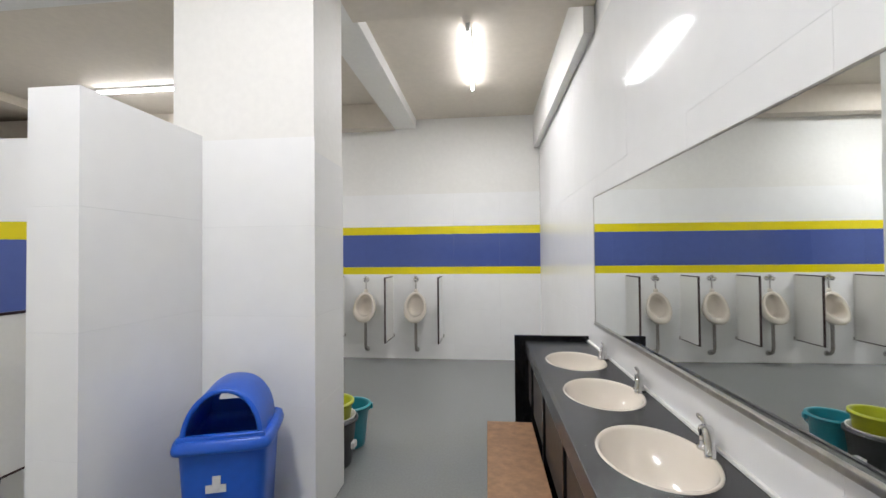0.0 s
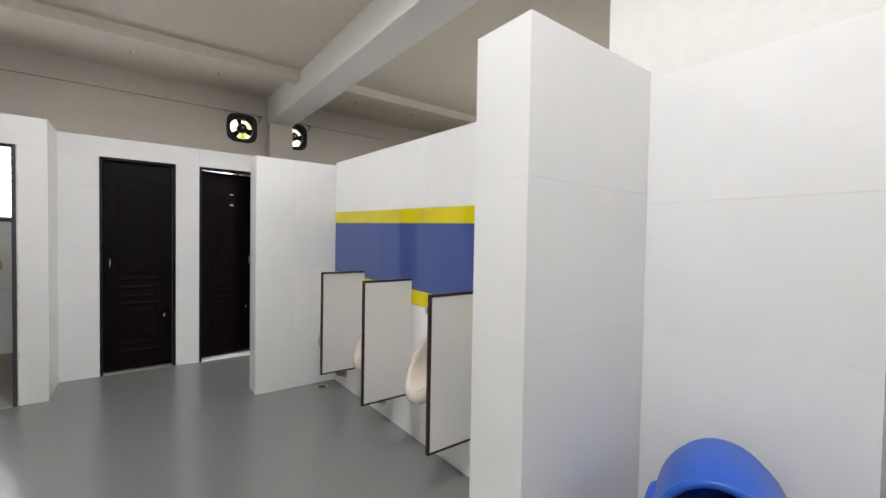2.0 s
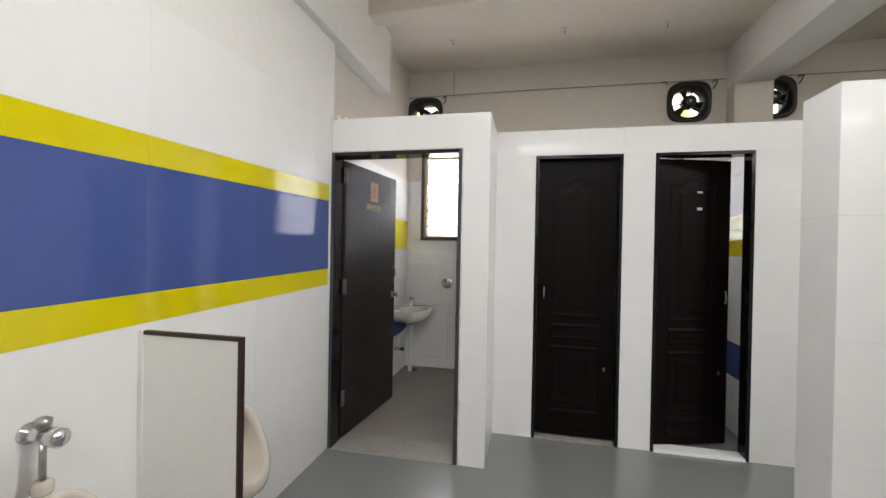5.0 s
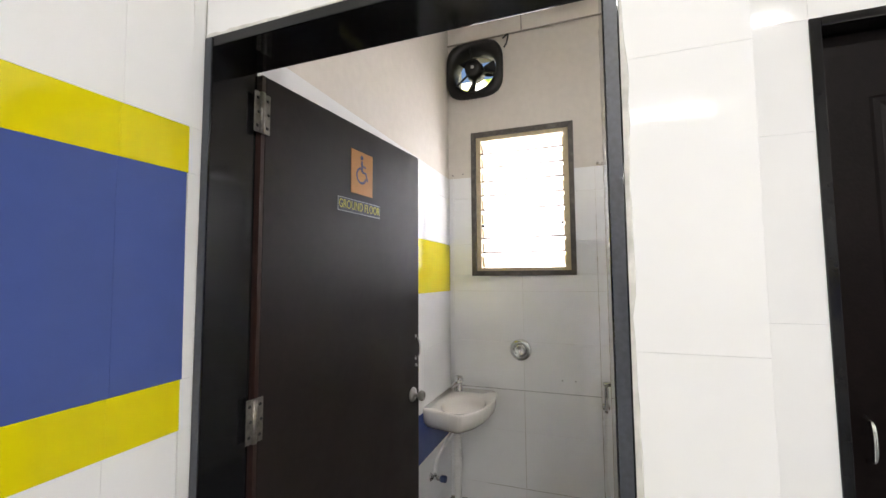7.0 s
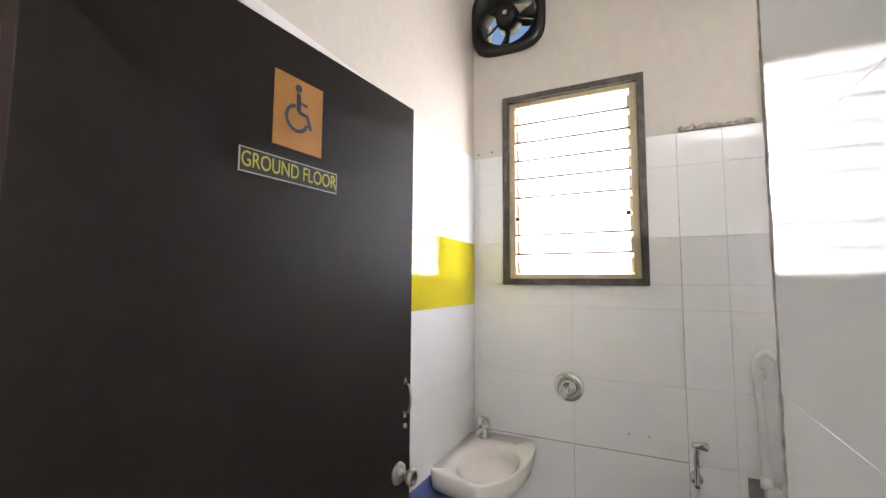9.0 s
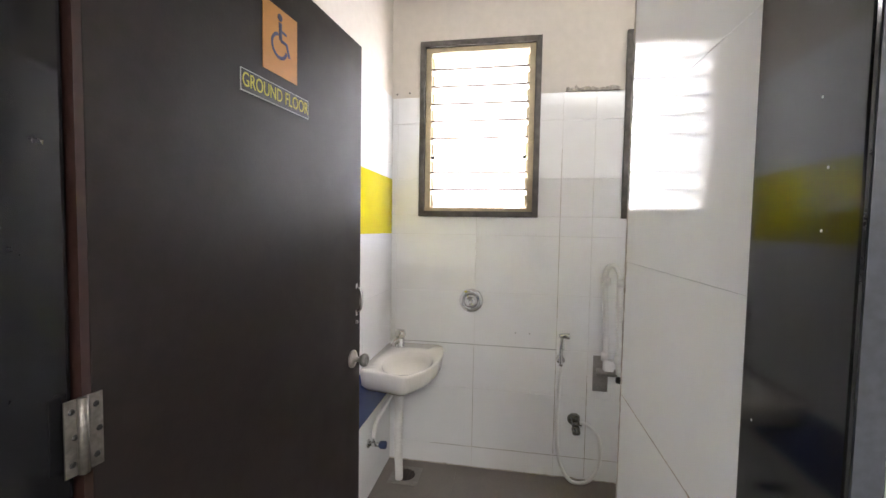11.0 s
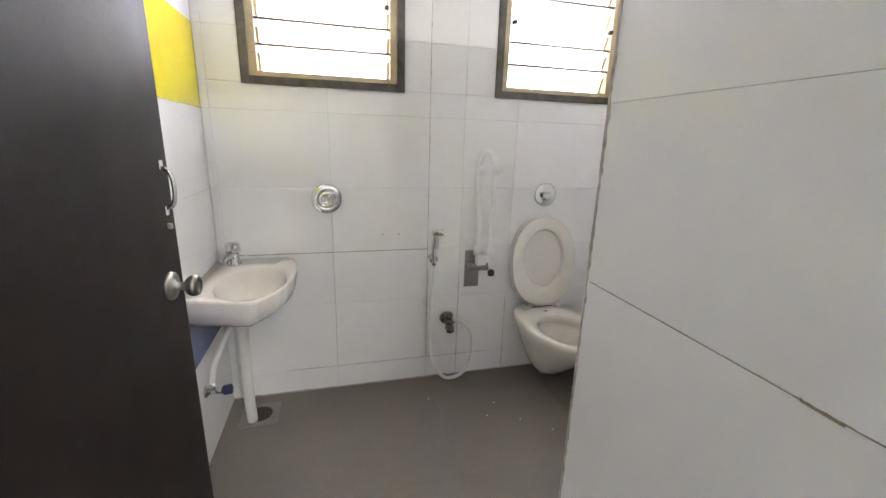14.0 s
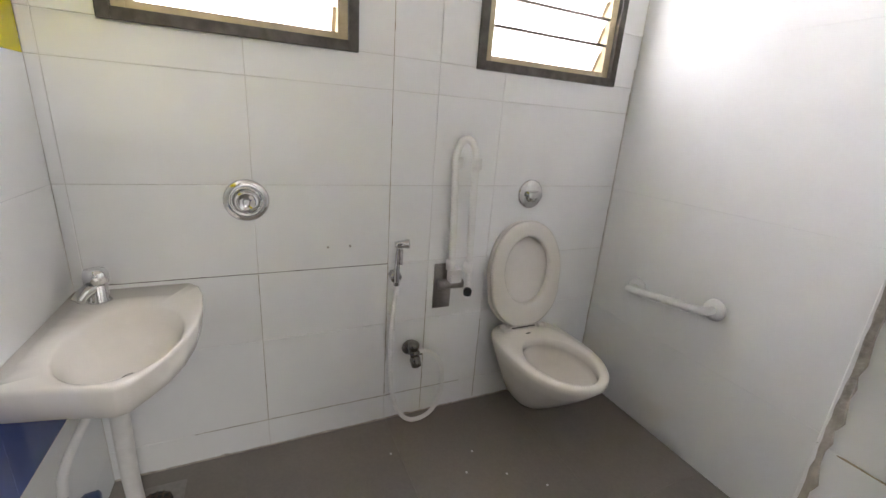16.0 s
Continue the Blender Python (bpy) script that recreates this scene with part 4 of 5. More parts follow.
def toilet_door():
    """The leaf lies along its own +x from the hinge; its outer face is y = 0, facing +y."""
    w, top, th_ = 0.865, 2.022, 0.035
    d = thing("door_1", "open dark brown laminate door with an access sign", "door", "", (-0.14, 0.040, 0), 180 - 5.7)
    # its own y points away from the room's middle, so the outer face looks along -y
    leaf = part("leaf", one_box(0.012, w, 0.0, th_, 0.012, top, bevel=0.002), DARK_LEAF, d, "dark brown laminate leaf")
    part("leaf_edge", one_box(0.0, 0.012, 0.001, th_ - 0.001, 0.012, top), RED_WOOD, d, "red-brown hinge-side edge")
    for z in (1.915, 1.11, 0.30):
        h = part("hinge", one_box(-0.004, 0.004, -0.003, 0.0, z - 0.055, z + 0.055), HINGE_STEEL, d, "spotted steel hinge")
        part("hinge_pin", lathe(bmesh.new(), [(0.007, -0.055), (0.007, 0.055)], Matrix.Translation((-0.004, -0.006, z)), 10), HINGE_STEEL, h, "", True)
        for s in (-1, 1):
            part("hinge_plate", one_box(min(0.003 * s, 0.025 * s), max(0.003 * s, 0.025 * s), -0.003, -0.0005, z - 0.055, z + 0.055), HINGE_STEEL, h)
            for dz in (-0.038, 0.0, 0.038):
                part("screw", lathe(bmesh.new(), [(0.0048, 0.0), (0.003, 0.002)], toward((0.016 * s + 0.004 * (dz == 0), -0.003, z + dz), (0, -1, 0)), 8), BLACK_PLASTIC, h)
    # knob with its rose
    k = part("knob", lathe(bmesh.new(), [(0.030, 0.0), (0.029, 0.005), (0.022, 0.009), (0.009, 0.012), (0.008, 0.026), (0.014, 0.030), (0.021, 0.038), (0.0225, 0.046), (0.020, 0.053), (0.012, 0.056), (0.011, 0.054), (0.005, 0.054)], toward((0.811, 0.0, 0.97), (0, -1, 0)), 28), STEEL, d, "brushed steel round knob", True)
    part("latch_plate", one_box(w - 0.001, w + 0.0015, 0.006, 0.03, 0.935, 1.005), STEEL, d)
    # pull handle on the leaf's outer face near the edge
    p = part("pull_handle", tube(bmesh.new(), smooth_path([(0.835, -0.002, 1.208), (0.835, -0.016, 1.200), (0.835, -0.021, 1.168), (0.835, -0.016, 1.136), (0.835, -0.002, 1.128)], 7), 0.0045, 8), CHROME, d, "bowed chrome pull handle", True)
    for z in (1.213, 1.123):
        part("handle_foot", one_box(0.829, 0.841, -0.004, 0.0, z - 0.010, z + 0.010, bevel=0.002), CHROME, p)
    part("bolt", one_box(0.830, 0.840, -0.008, 0.0, 1.085, 1.097, bevel=0.003), DULL_CHROME, d)
    # access sign
    s0, s1, z0, z1 = 0.379, 0.505, 1.773, 1.930
    sign = part("access_sign", one_box(s0, s1, -0.0015, 0.0, z0, z1), ORANGE, d, "orange sticker with a wheelchair symbol")
    cx, cz, q = (s0 + s1) / 2, z0 + 0.088, -0.0022
    bm = lathe(bmesh.new(), [(0.0085, 0.0), (0.0085, 0.001)], toward((cx - 0.004, q + 0.0008, cz + 0.048), (0, -1, 0)), 16)
    part("symbol_head", bm, SIGN_BLUE, sign)

    def stroke(points, r):
        bm = tube(bmesh.new(), points, r, 6)
        bmesh.ops.scale(bm, vec=(1, 0.12, 1), verts=bm.verts, space=Matrix.Translation((0, -q, 0)))
        return part("symbol_stroke", bm, SIGN_BLUE, sign)

    stroke([(cx - 0.004, q, cz + 0.036), (cx - 0.002, q, cz - 0.004)], 0.0058)
    stroke([(cx - 0.003, q, cz + 0.018), (cx + 0.020, q, cz + 0.016)], 0.0034)
    stroke([(cx - 0.002, q, cz - 0.004), (cx + 0.020, q, cz - 0.006), (cx + 0.031, q, cz - 0.034)], 0.0046)
    stroke([(cx - 0.006 + 0.027 * math.cos(a), q, cz - 0.019 + 0.027 * math.sin(a)) for a in [radians(100 + 245 * i / 20) for i in range(21)]], 0.0042)
    pl = part("floor_label", one_box(0.310, 0.554, -0.0015, 0.0, 1.700, 1.748), PLATE_EDGE, d, "black label with yellow letters")
    part("label_field", one_box(0.3125, 0.5515, -0.0022, -0.0015, 1.7025, 1.7455), PLATE_BLACK, pl)
    # seen from -y with the leaf's x running to the reader's right
    letters("letters", "GROUND FLOOR", 0.043, LETTER_YELLOW, pl, pose(0.432, -0.0026, 1.724, 90, 0, 0) @ Matrix.Diagonal((0.70, 1, 1, 1)), "yellow capital letters")


toilet_door()


def panel_door(name, label, y0, y1, top, hinge_left, angle, handle_u, marks=False):
    """A moulded door; its own +x runs to the reader's right, its face is y = 0 and looks along -y."""
    w = y1 - y0 - 0.004
    x = CUB - 0.055
    d = thing(name, label, "door", "cubicle doors", (x, y0 if hinge_left else y1, 0), 90 + angle)
    zb = 0.022
    part("leaf", one_box(0, w, 0.0, 0.035, zb, top, bevel=0.002), MOULDED, d, "dark brown moulded leaf")

    def arched(u0, u1, z0, z1, rise):
        def loop(inset, out):
            pts = [(u0 + inset, z0 + inset), (u1 - inset, z0 + inset)]
            m = 18
            for i in range(m + 1):
                t = i / m
                u = (u1 - inset) + (u0 - u1 + 2 * inset) * t
                s = math.sin(math.pi * max(0, min(1, (t - 0.12) / 0.76)))
                pts.append((u, z1 - inset - rise + rise * s * s * (1 if rise else 0)))
            return [Vector((u, out, z)) for u, z in pts]
        return rings(bmesh.new(), [loop(0, 0.0), loop(0.006, -0.003), loop(0.018, -0.004), loop(0.032, -0.001), loop(0.06, -0.001), loop(0.085, -0.004)], False, True)

    s = (w - 0.57) / 2
    part("panel", arched(0.105, w - 0.105, 0.905, 1.96, 0.05), MOULDED, d, "raised arched panel")
    part("panel", arched(0.105, w - 0.105, 0.735, 0.855, 0.0), MOULDED, d)
    part("panel", arched(0.105, w - 0.105, 0.26, 0.69, 0.0), MOULDED, d)
    part("panel", arched(0.105, w - 0.105, 0.08, 0.215, 0.0), MOULDED, d)
    p = part("pull_handle", tube(bmesh.new(), smooth_path([(handle_u, -0.002, 1.135), (handle_u, -0.028, 1.125), (handle_u, -0.034, 1.085), (handle_u, -0.028, 1.045), (handle_u, -0.002, 1.035)], 6), 0.0055, 8), CHROME, d, "chrome pull handle", True)
    if marks:
        for z, h in ((1.84, 0.012), (1.72, 0.02)):
            part("sticker", one_box(w / 2 + 0.02, w / 2 + 0.058, -0.0105, -0.0085, z - h / 2, z + h / 2), LABEL_WHITE, d, "small pale sticker")
    part("bolt", one_box(w - 0.075, w - 0.06, -0.012, 0.0, 0.52, 0.55, bevel=0.003), DULL_CHROME, d)
    return d


panel_door("door_2", "closed dark brown moulded cubicle door", D1[0] + 0.026, D1[1] - 0.026, D1[3] - 0.028, True, 0, 0.05)
panel_door("door_3", "dark brown moulded cubicle door standing ajar", D2[0] + 0.026, D2[1] - 0.026, D2[3] - 0.028, True, 17, 0.515, True)

# ---- louvred windows ----


def louvre_window(y0, y1, z0, z1, index):
    w = thing("window_%d" % index, "frosted glass louvre window in a dark frame", "window", "louvre windows", (WEST, y0, z0))
    tagged(w, kind="structure")
    W, H = y1 - y0, z1 - z0

    def bar(name, ya, yb, za, zb, xa, xb, mat, label=""):
        return part(name, one_box(xa, xb, ya, yb, za, zb, bevel=0.002), mat, w, label)

    f = 0.026
    bar("frame_side", -0.006, f, -0.006, H + 0.006, -0.06, 0.014, WINDOW_DARK, "dark bronze outer frame")
    bar("frame_side", W - f, W + 0.006, -0.006, H + 0.006, -0.06, 0.014, WINDOW_DARK)
    bar("frame_bottom", f, W - f, -0.006, f, -0.06, 0.014, WINDOW_DARK)
    bar("frame_top", f, W - f, H - f, H + 0.006, -0.06, 0.014, WINDOW_DARK)
    g = f + 0.032
    bar("inner_frame", f, g, f, H - f, -0.075, -0.006, WINDOW_CREAM, "yellowed aluminium inner frame")
    bar("inner_frame", W - g, W - f, f, H - f, -0.075, -0.006, WINDOW_CREAM)
    bar("inner_frame", g, W - g, f, f + 0.022, -0.075, -0.006, WINDOW_CREAM)
    bar("inner_frame", g, W - g, H - f - 0.026, H - f, -0.075, -0.006, WINDOW_CREAM)
    n = 9
    lo, hi = f + 0.022, H - f - 0.026
    pitch = (hi - lo) / n
    for k in range(n):
        z = lo + pitch * (k + 0.5)
        m = Matrix.Translation((-0.045, 0, z)) @ Matrix.Rotation(radians(24), 4, "Y")
        bm = one_box(-0.003, 0.003, g + 0.006, W - g - 0.006, -pitch * 0.60, pitch * 0.60)
        bmesh.ops.transform(bm, matrix=m, verts=bm.verts)
        louvre = part("louvre_blade", bm, FROSTED, w, "frosted glass blade")
        e = m @ Vector((0.0, 0, pitch * 0.60))
        if k not in (2, n - 1):
            part("blade_edge", one_box(e.x + 0.004, e.x + 0.014, f + 0.012, W - f - 0.012, e.z - 0.005, e.z + 0.005, bevel=0.002), LOUVRE_BAR, louvre, "brown metal bar")
        for ya in (g, W - g - 0.012):
            bm = one_box(-0.006, 0.006, ya, ya + 0.012, -pitch * 0.46, pitch * 0.30)
            bmesh.ops.transform(bm, matrix=m, verts=bm.verts)
            part("blade_clip", bm, WINDOW_CREAM, louvre)
    for ya in (g + 0.006, W - g - 0.026):
        part("lever", one_box(-0.012, 0.012, ya, ya + 0.02, H * 0.328, H * 0.328 + 0.018, bevel=0.003), BLACK_PLASTIC, w, "small black lever")


louvre_window(*WIN[0], 1)
louvre_window(*WIN[1], 2)
louvre_window(*WIN[2], 3)

# ---- fittings of the accessible toilet ----


def corner_basin():
    """A corner washbasin: its back corner at the origin, walls along +x (south wall) and +y (west wall)."""
    th = thing("corner_basin", "cream ceramic corner washbasin", "washbasin", "", (WEST, SOUTH_IN, 0))
    z = 0.727
    pts = [(0.0, 0.0), (0.0, 0.19), (0.0, 0.315), (0.03, 0.342), (0.10, 0.362), (0.20, 0.372), (0.30, 0.368), (0.40, 0.35), (0.47, 0.325), (0.53, 0.288), (0.57, 0.26), (0.578, 0.235), (0.545, 0.12), (0.525, 0.02), (0.515, 0.0), (0.25, 0.0)]
    pts = [(x * 0.965, y * 0.95) for x, y in pts]
    ring0 = []
    for i in range(len(pts)):
        a, b = Vector((*pts[i], 0)), Vector((*pts[(i + 1) % len(pts)], 0))
        ring0 += [a, a.lerp(b, 0.25), a.lerp(b, 0.5), a.lerp(b, 0.75)]
    n = len(ring0)
    mid = Vector((0.27, 0.20, 0))

    def outline(k, zz):
        return [Vector((mid.x + (p.x - mid.x) * k, mid.y + (p.y - mid.y) * k, zz)) if k > 1 else Vector((max(p.x * k, 0), max(p.y * k, 0), zz)) for p in ring0]

    def bowl(k, zz):
        out = []
        for p in ring0:
            a = math.atan2(p.y - 0.195, p.x - 0.335)
            out.append(Vector((0.335 + 0.185 * k * math.cos(a), 0.195 + 0.125 * k * math.sin(a), zz)))
        return out

    loops = [outline(0.60, z - 0.165), outline(0.86, z - 0.125), outline(0.965, z - 0.085), outline(0.985, z - 0.05), outline(1.0, z - 0.012), outline(0.996, z - 0.002), outline(0.985, z),
             bowl(1.06, z - 0.001), bowl(1.0, z - 0.008), bowl(0.90, z - 0.045), bowl(0.74, z - 0.085), bowl(0.5, z - 0.112), bowl(0.15, z - 0.12)]
    part("bowl", rings(bmesh.new(), loops), SANITARY, th, "cream ceramic bowl", True)
    part("drain", lathe(bmesh.new(), [(0.022, 0.0), (0.02, 0.004), (0.01, 0.0045)], Matrix.Translation((0.335, 0.195, z - 0.119)), 16), CHROME, th, "", True)
    # the waste: nut, bottle neck and white pipe down to the floor drain
    part("waste_nut", lathe(bmesh.new(), [(0.036, -0.03), (0.04, -0.02), (0.03, 0.0)], Matrix.Translation((0.21, 0.12, z - 0.16)), 18), BLACK_PLASTIC, th, "black waste nut", True)
    part("waste_pipe", tube(bmesh.new(), smooth_path([(0.21, 0.12, z - 0.175), (0.212, 0.118, 0.42), (0.21, 0.115, 0.20), (0.195, 0.118, 0.006)], 6), 0.026, 14, 0.022), PVC, th, "white pvc waste pipe", True)
    part("bracket", one_box(0.02, 0.05, 0.0, 0.16, z - 0.17, z - 0.14, bevel=0.004), DULL_CHROME, th)


corner_basin()


def push_tap():
    th = thing("push_tap", "stubby chrome push tap on the corner basin", "tap", "", (WEST + 0.085, 0.016, 0.725), -38)
    part("body", lathe(bmesh.new(), [(0.028, 0.0), (0.027, 0.006), (0.024, 0.012), (0.024, 0.05), (0.021, 0.055)], Matrix(), 20), CHROME, th, "", True)
    part("push_cap", lathe(bmesh.new(), [(0.022, 0.055), (0.029, 0.060), (0.030, 0.085), (0.025, 0.098), (0.008, 0.101)], Matrix(), 20), CHROME, th, "", True)
    part("spout", tube(bmesh.new(), smooth_path([(0.005, 0, 0.05), (0.035, 0, 0.040), (0.058, 0, 0.022)], 5), 0.019, 12, 0.017), CHROME, th, "", True)


push_tap()


def angle_valve(name, label, at, turn):
    th = thing(name, label, "angle valve", "", at, turn)
    part("flange", lathe(bmesh.new(), [(0.035, 0.0), (0.033, 0.009), (0.019, 0.014)], toward((0, 0, 0), (1, 0, 0)), 18), WORN_NICKEL, th, "", True)
    part("body", tube(bmesh.new(), [(0.005, 0, 0), (0.075, 0, 0)], 0.018, 12), WORN_NICKEL, th, "", True)
    part("knob", lathe(bmesh.new(), [(0.018, 0.0), (0.025, 0.011), (0.025, 0.034), (0.016, 0.041)], toward((0.045, 0, 0.008), (0.15, 0, 1)), 14), WORN_NICKEL, th, "", True)
    part("lower_cap", lathe(bmesh.new(), [(0.016, 0.0), (0.023, 0.014), (0.021, 0.045), (0.012, 0.051)], toward((0.06, 0, -0.008), (0.55, 0.15, -1)), 14), WORN_NICKEL, th, "", True)
    part("outlet", tube(bmesh.new(), [(0.05, 0, 0), (0.06, 0.035, 0.0)], 0.010, 10), WORN_NICKEL, th, "", True)
    return th


angle_valve("angle_valve", "dull chrome angle valve feeding the spray hose", (WEST, 1.008, 0.352), 0)
inlet = thing("inlet_valve", "chrome angle valve with a blue knob under the basin", "angle valve", "", (-1.63, SOUTH_IN, 0.294), 90)
part("flange", lathe(bmesh.new(), [(0.024, 0.0), (0.02, 0.008)], toward((0, 0, 0), (1, 0, 0)), 16), CHROME, inlet, "", True)
part("body", tube(bmesh.new(), [(0.004, 0, 0), (0.07, 0, 0)], 0.012, 12), CHROME, inlet, "", True)
part("outlet", tube(bmesh.new(), [(0.03, 0, 0), (0.03, 0, 0.035)], 0.009, 10), CHROME, inlet, "", True)
part("knob", lathe(bmesh.new(), [(0.014, 0.0), (0.02, 0.008), (0.02, 0.035), (0.012, 0.04)], toward((0.06, 0, 0), (1, 0.1, 0)), 14), material("dark_blue_plastic", (0.02, 0.035, 0.10), 0.35), inlet, "dark blue valve knob", True)


def hose(name, label, points, r, mat):
    tagged(part(name, tube(bmesh.new(), smooth_path(points, 10), r, 10), mat, None, "", True), label, "hose")


hose("basin_hose", "thin white flexible hose feeding the basin", [(-1.63, -0.039, 0.328), (-1.632, -0.03, 0.392), (-1.665, -0.01, 0.45), (-1.753, 0.01, 0.495), (-1.80, 0.02, 0.52), (-1.842, 0.02, 0.578)], 0.011, WHITE_PLASTIC)
hose("spray_hose", "thin white spray hose hanging in a loop", [(WEST + 0.05, 0.926, 0.691), (WEST + 0.035, 0.918, 0.529), (WEST + 0.035, 0.914, 0.284), (WEST + 0.05, 0.934, 0.117), (WEST + 0.065, 0.994, 0.030), (WEST + 0.075, 1.085, 0.048), (WEST + 0.075, 1.137, 0.147), (WEST + 0.07, 1.132, 0.284), (WEST + 0.065, 1.073, 0.353), (WEST + 0.06, 1.032, 0.360)], 0.0095, WHITE_PLASTIC)


def hand_spray():
    th = thing("hand_spray", "chrome hand spray hanging on its wall hook", "hand spray", "", (WEST, 0.922, 0.698))
    part("wall_hook", lathe(bmesh.new(), [(0.018, 0.0), (0.016, 0.02), (0.022, 0.03), (0.022, 0.045)], toward((0, 0, 0.0), (1, 0, 0)), 16), CHROME, th, "", True)
    part("grip", tube(bmesh.new(), smooth_path([(0.05, 0.0, -0.03), (0.05, 0.0, 0.04), (0.052, 0.002, 0.10), (0.056, 0.004, 0.128)], 5), 0.0115, 12, 0.0095), CHROME, th, "", True)
    part("head", lathe(bmesh.new(), [(0.010, 0.0), (0.014, 0.012), (0.018, 0.05), (0.017, 0.056)], toward((0.048, -0.012, 0.135), (0.25, 1, 0.10)), 16), CHROME, th, "", True)
    part("trigger", one_box(0.062, 0.070, 0.004, 0.016, 0.06, 0.12, bevel=0.002), CHROME, th)


hand_spray()


def flush_plate(y, z, r):
    th = thing("flush_plate", "round chrome flush button on the wall", "flush button", "flush buttons", (WEST, y, z))
    m = toward((0, 0, 0), (1, 0, 0))
    part("plate", lathe(bmesh.new(), [(r, 0.0), (r, 0.006), (r * 0.93, 0.012), (r * 0.62, 0.016), (r * 0.56, 0.012)], m, 36), CHROME, th, "round chrome plate", True)
    part("button", lathe(bmesh.new(), [(r * 0.54, 0.010), (r * 0.54, 0.026), (r * 0.46, 0.034), (r * 0.36, 0.035), (r * 0.33, 0.031), (r * 0.1, 0.031)], m, 28), CHROME, th, "raised push button", True)
    return th


flush_plate(0.415, 1.0, 0.069)
fp = thing("flush_plate", "round chrome flush button with a lever", "flush button", "flush buttons", (WEST, 1.533, 1.015))
part("plate", lathe(bmesh.new(), [(0.062, 0.0), (0.062, 0.004), (0.056, 0.008), (0.02, 0.010)], toward((0, 0, 0), (1, 0, 0)), 32), CHROME, fp, "round chrome plate", True)
part("lever", one_box(0.008, 0.045, -0.03, 0.034, -0.012, 0.014, bevel=0.008), CHROME, fp, "chrome lever")
part("stem", lathe(bmesh.new(), [(0.024, 0.0), (0.02, 0.03)], toward((0, 0, -0.012), (1, 0, 0)), 16), CHROME, fp, "", True)


def fold_up_rail():
    """A hinged support rail, folded up against the wall."""
    th = thing("fold_up_rail", "white fold-up support rail on a steel wall plate", "grab rail", "", (WEST, 1.146, 0.525))
    part("wall_plate", one_box(0.0, 0.006, -0.045, 0.035, 0.0, 0.20, bevel=0.001), STEEL, th, "brushed steel wall plate")
    part("pivot", tube(bmesh.new(), [(0.02, -0.03, 0.115), (0.03, 0.075, 0.115)], 0.021, 14), STEEL, th, "", True)
    r = part("rail", tube(bmesh.new(), smooth_path([(0.045, 0.012, 0.14), (0.05, 0.006, 0.35), (0.05, -0.006, 0.60), (0.052, -0.005, 0.66), (0.058, 0.003, 0.690), (0.066, 0.018, 0.706), (0.074, 0.032, 0.706), (0.082, 0.046, 0.690), (0.087, 0.055, 0.66), (0.088, 0.058, 0.60), (0.09, 0.064, 0.35), (0.09, 0.07, 0.13)], 8), 0.0145, 12), WHITE_PLASTIC, th, "white looped rail", True)
    for y, x in ((0.004, 0.05), (0.063, 0.089)):
        for z in (0.62, 0.21):
            part("sleeve", lathe(bmesh.new(), [(0.0185, -0.02), (0.0185, 0.02)], Matrix.Translation((x, y, z)), 14), WHITE_PLASTIC, r, "", True)
    part("clamp", one_box(0.03, 0.075, 0.0, 0.05, 0.135, 0.195, bevel=0.006), WHITE_PLASTIC, th)
    part("stopper", lathe(bmesh.new(), [(0.016, 0.0), (0.018, 0.02), (0.012, 0.03)], Matrix.Translation((0.09, 0.072, 0.085)), 14), BLACK_PLASTIC, th, "black rubber stopper", True)


fold_up_rail()


def grab_rail():
    th = thing("grab_rail", "short white grab rail on the tiled wall", "grab rail", "", (-1.575, NORTH_IN, 0.655))
    pts = smooth_path([(-0.18, -0.005, -0.025), (-0.18, -0.05, -0.025), (-0.155, -0.068, -0.022), (0.0, -0.07, 0.0), (0.135, -0.068, 0.018), (0.165, -0.05, 0.022), (0.167, -0.005, 0.022)], 7)
    part("rail", tube(bmesh.new(), pts, 0.0165, 12), WHITE_PLASTIC, th, "", True)
    for x, z in ((-0.18, -0.025), (0.167, 0.022)):
        part("end_flange", lathe(bmesh.new(), [(0.042, 0.0), (0.040, 0.012), (0.022, 0.02)], toward((x, 0, z), (0, -1, 0)), 22), WHITE_PLASTIC, th, "", True)


grab_rail()


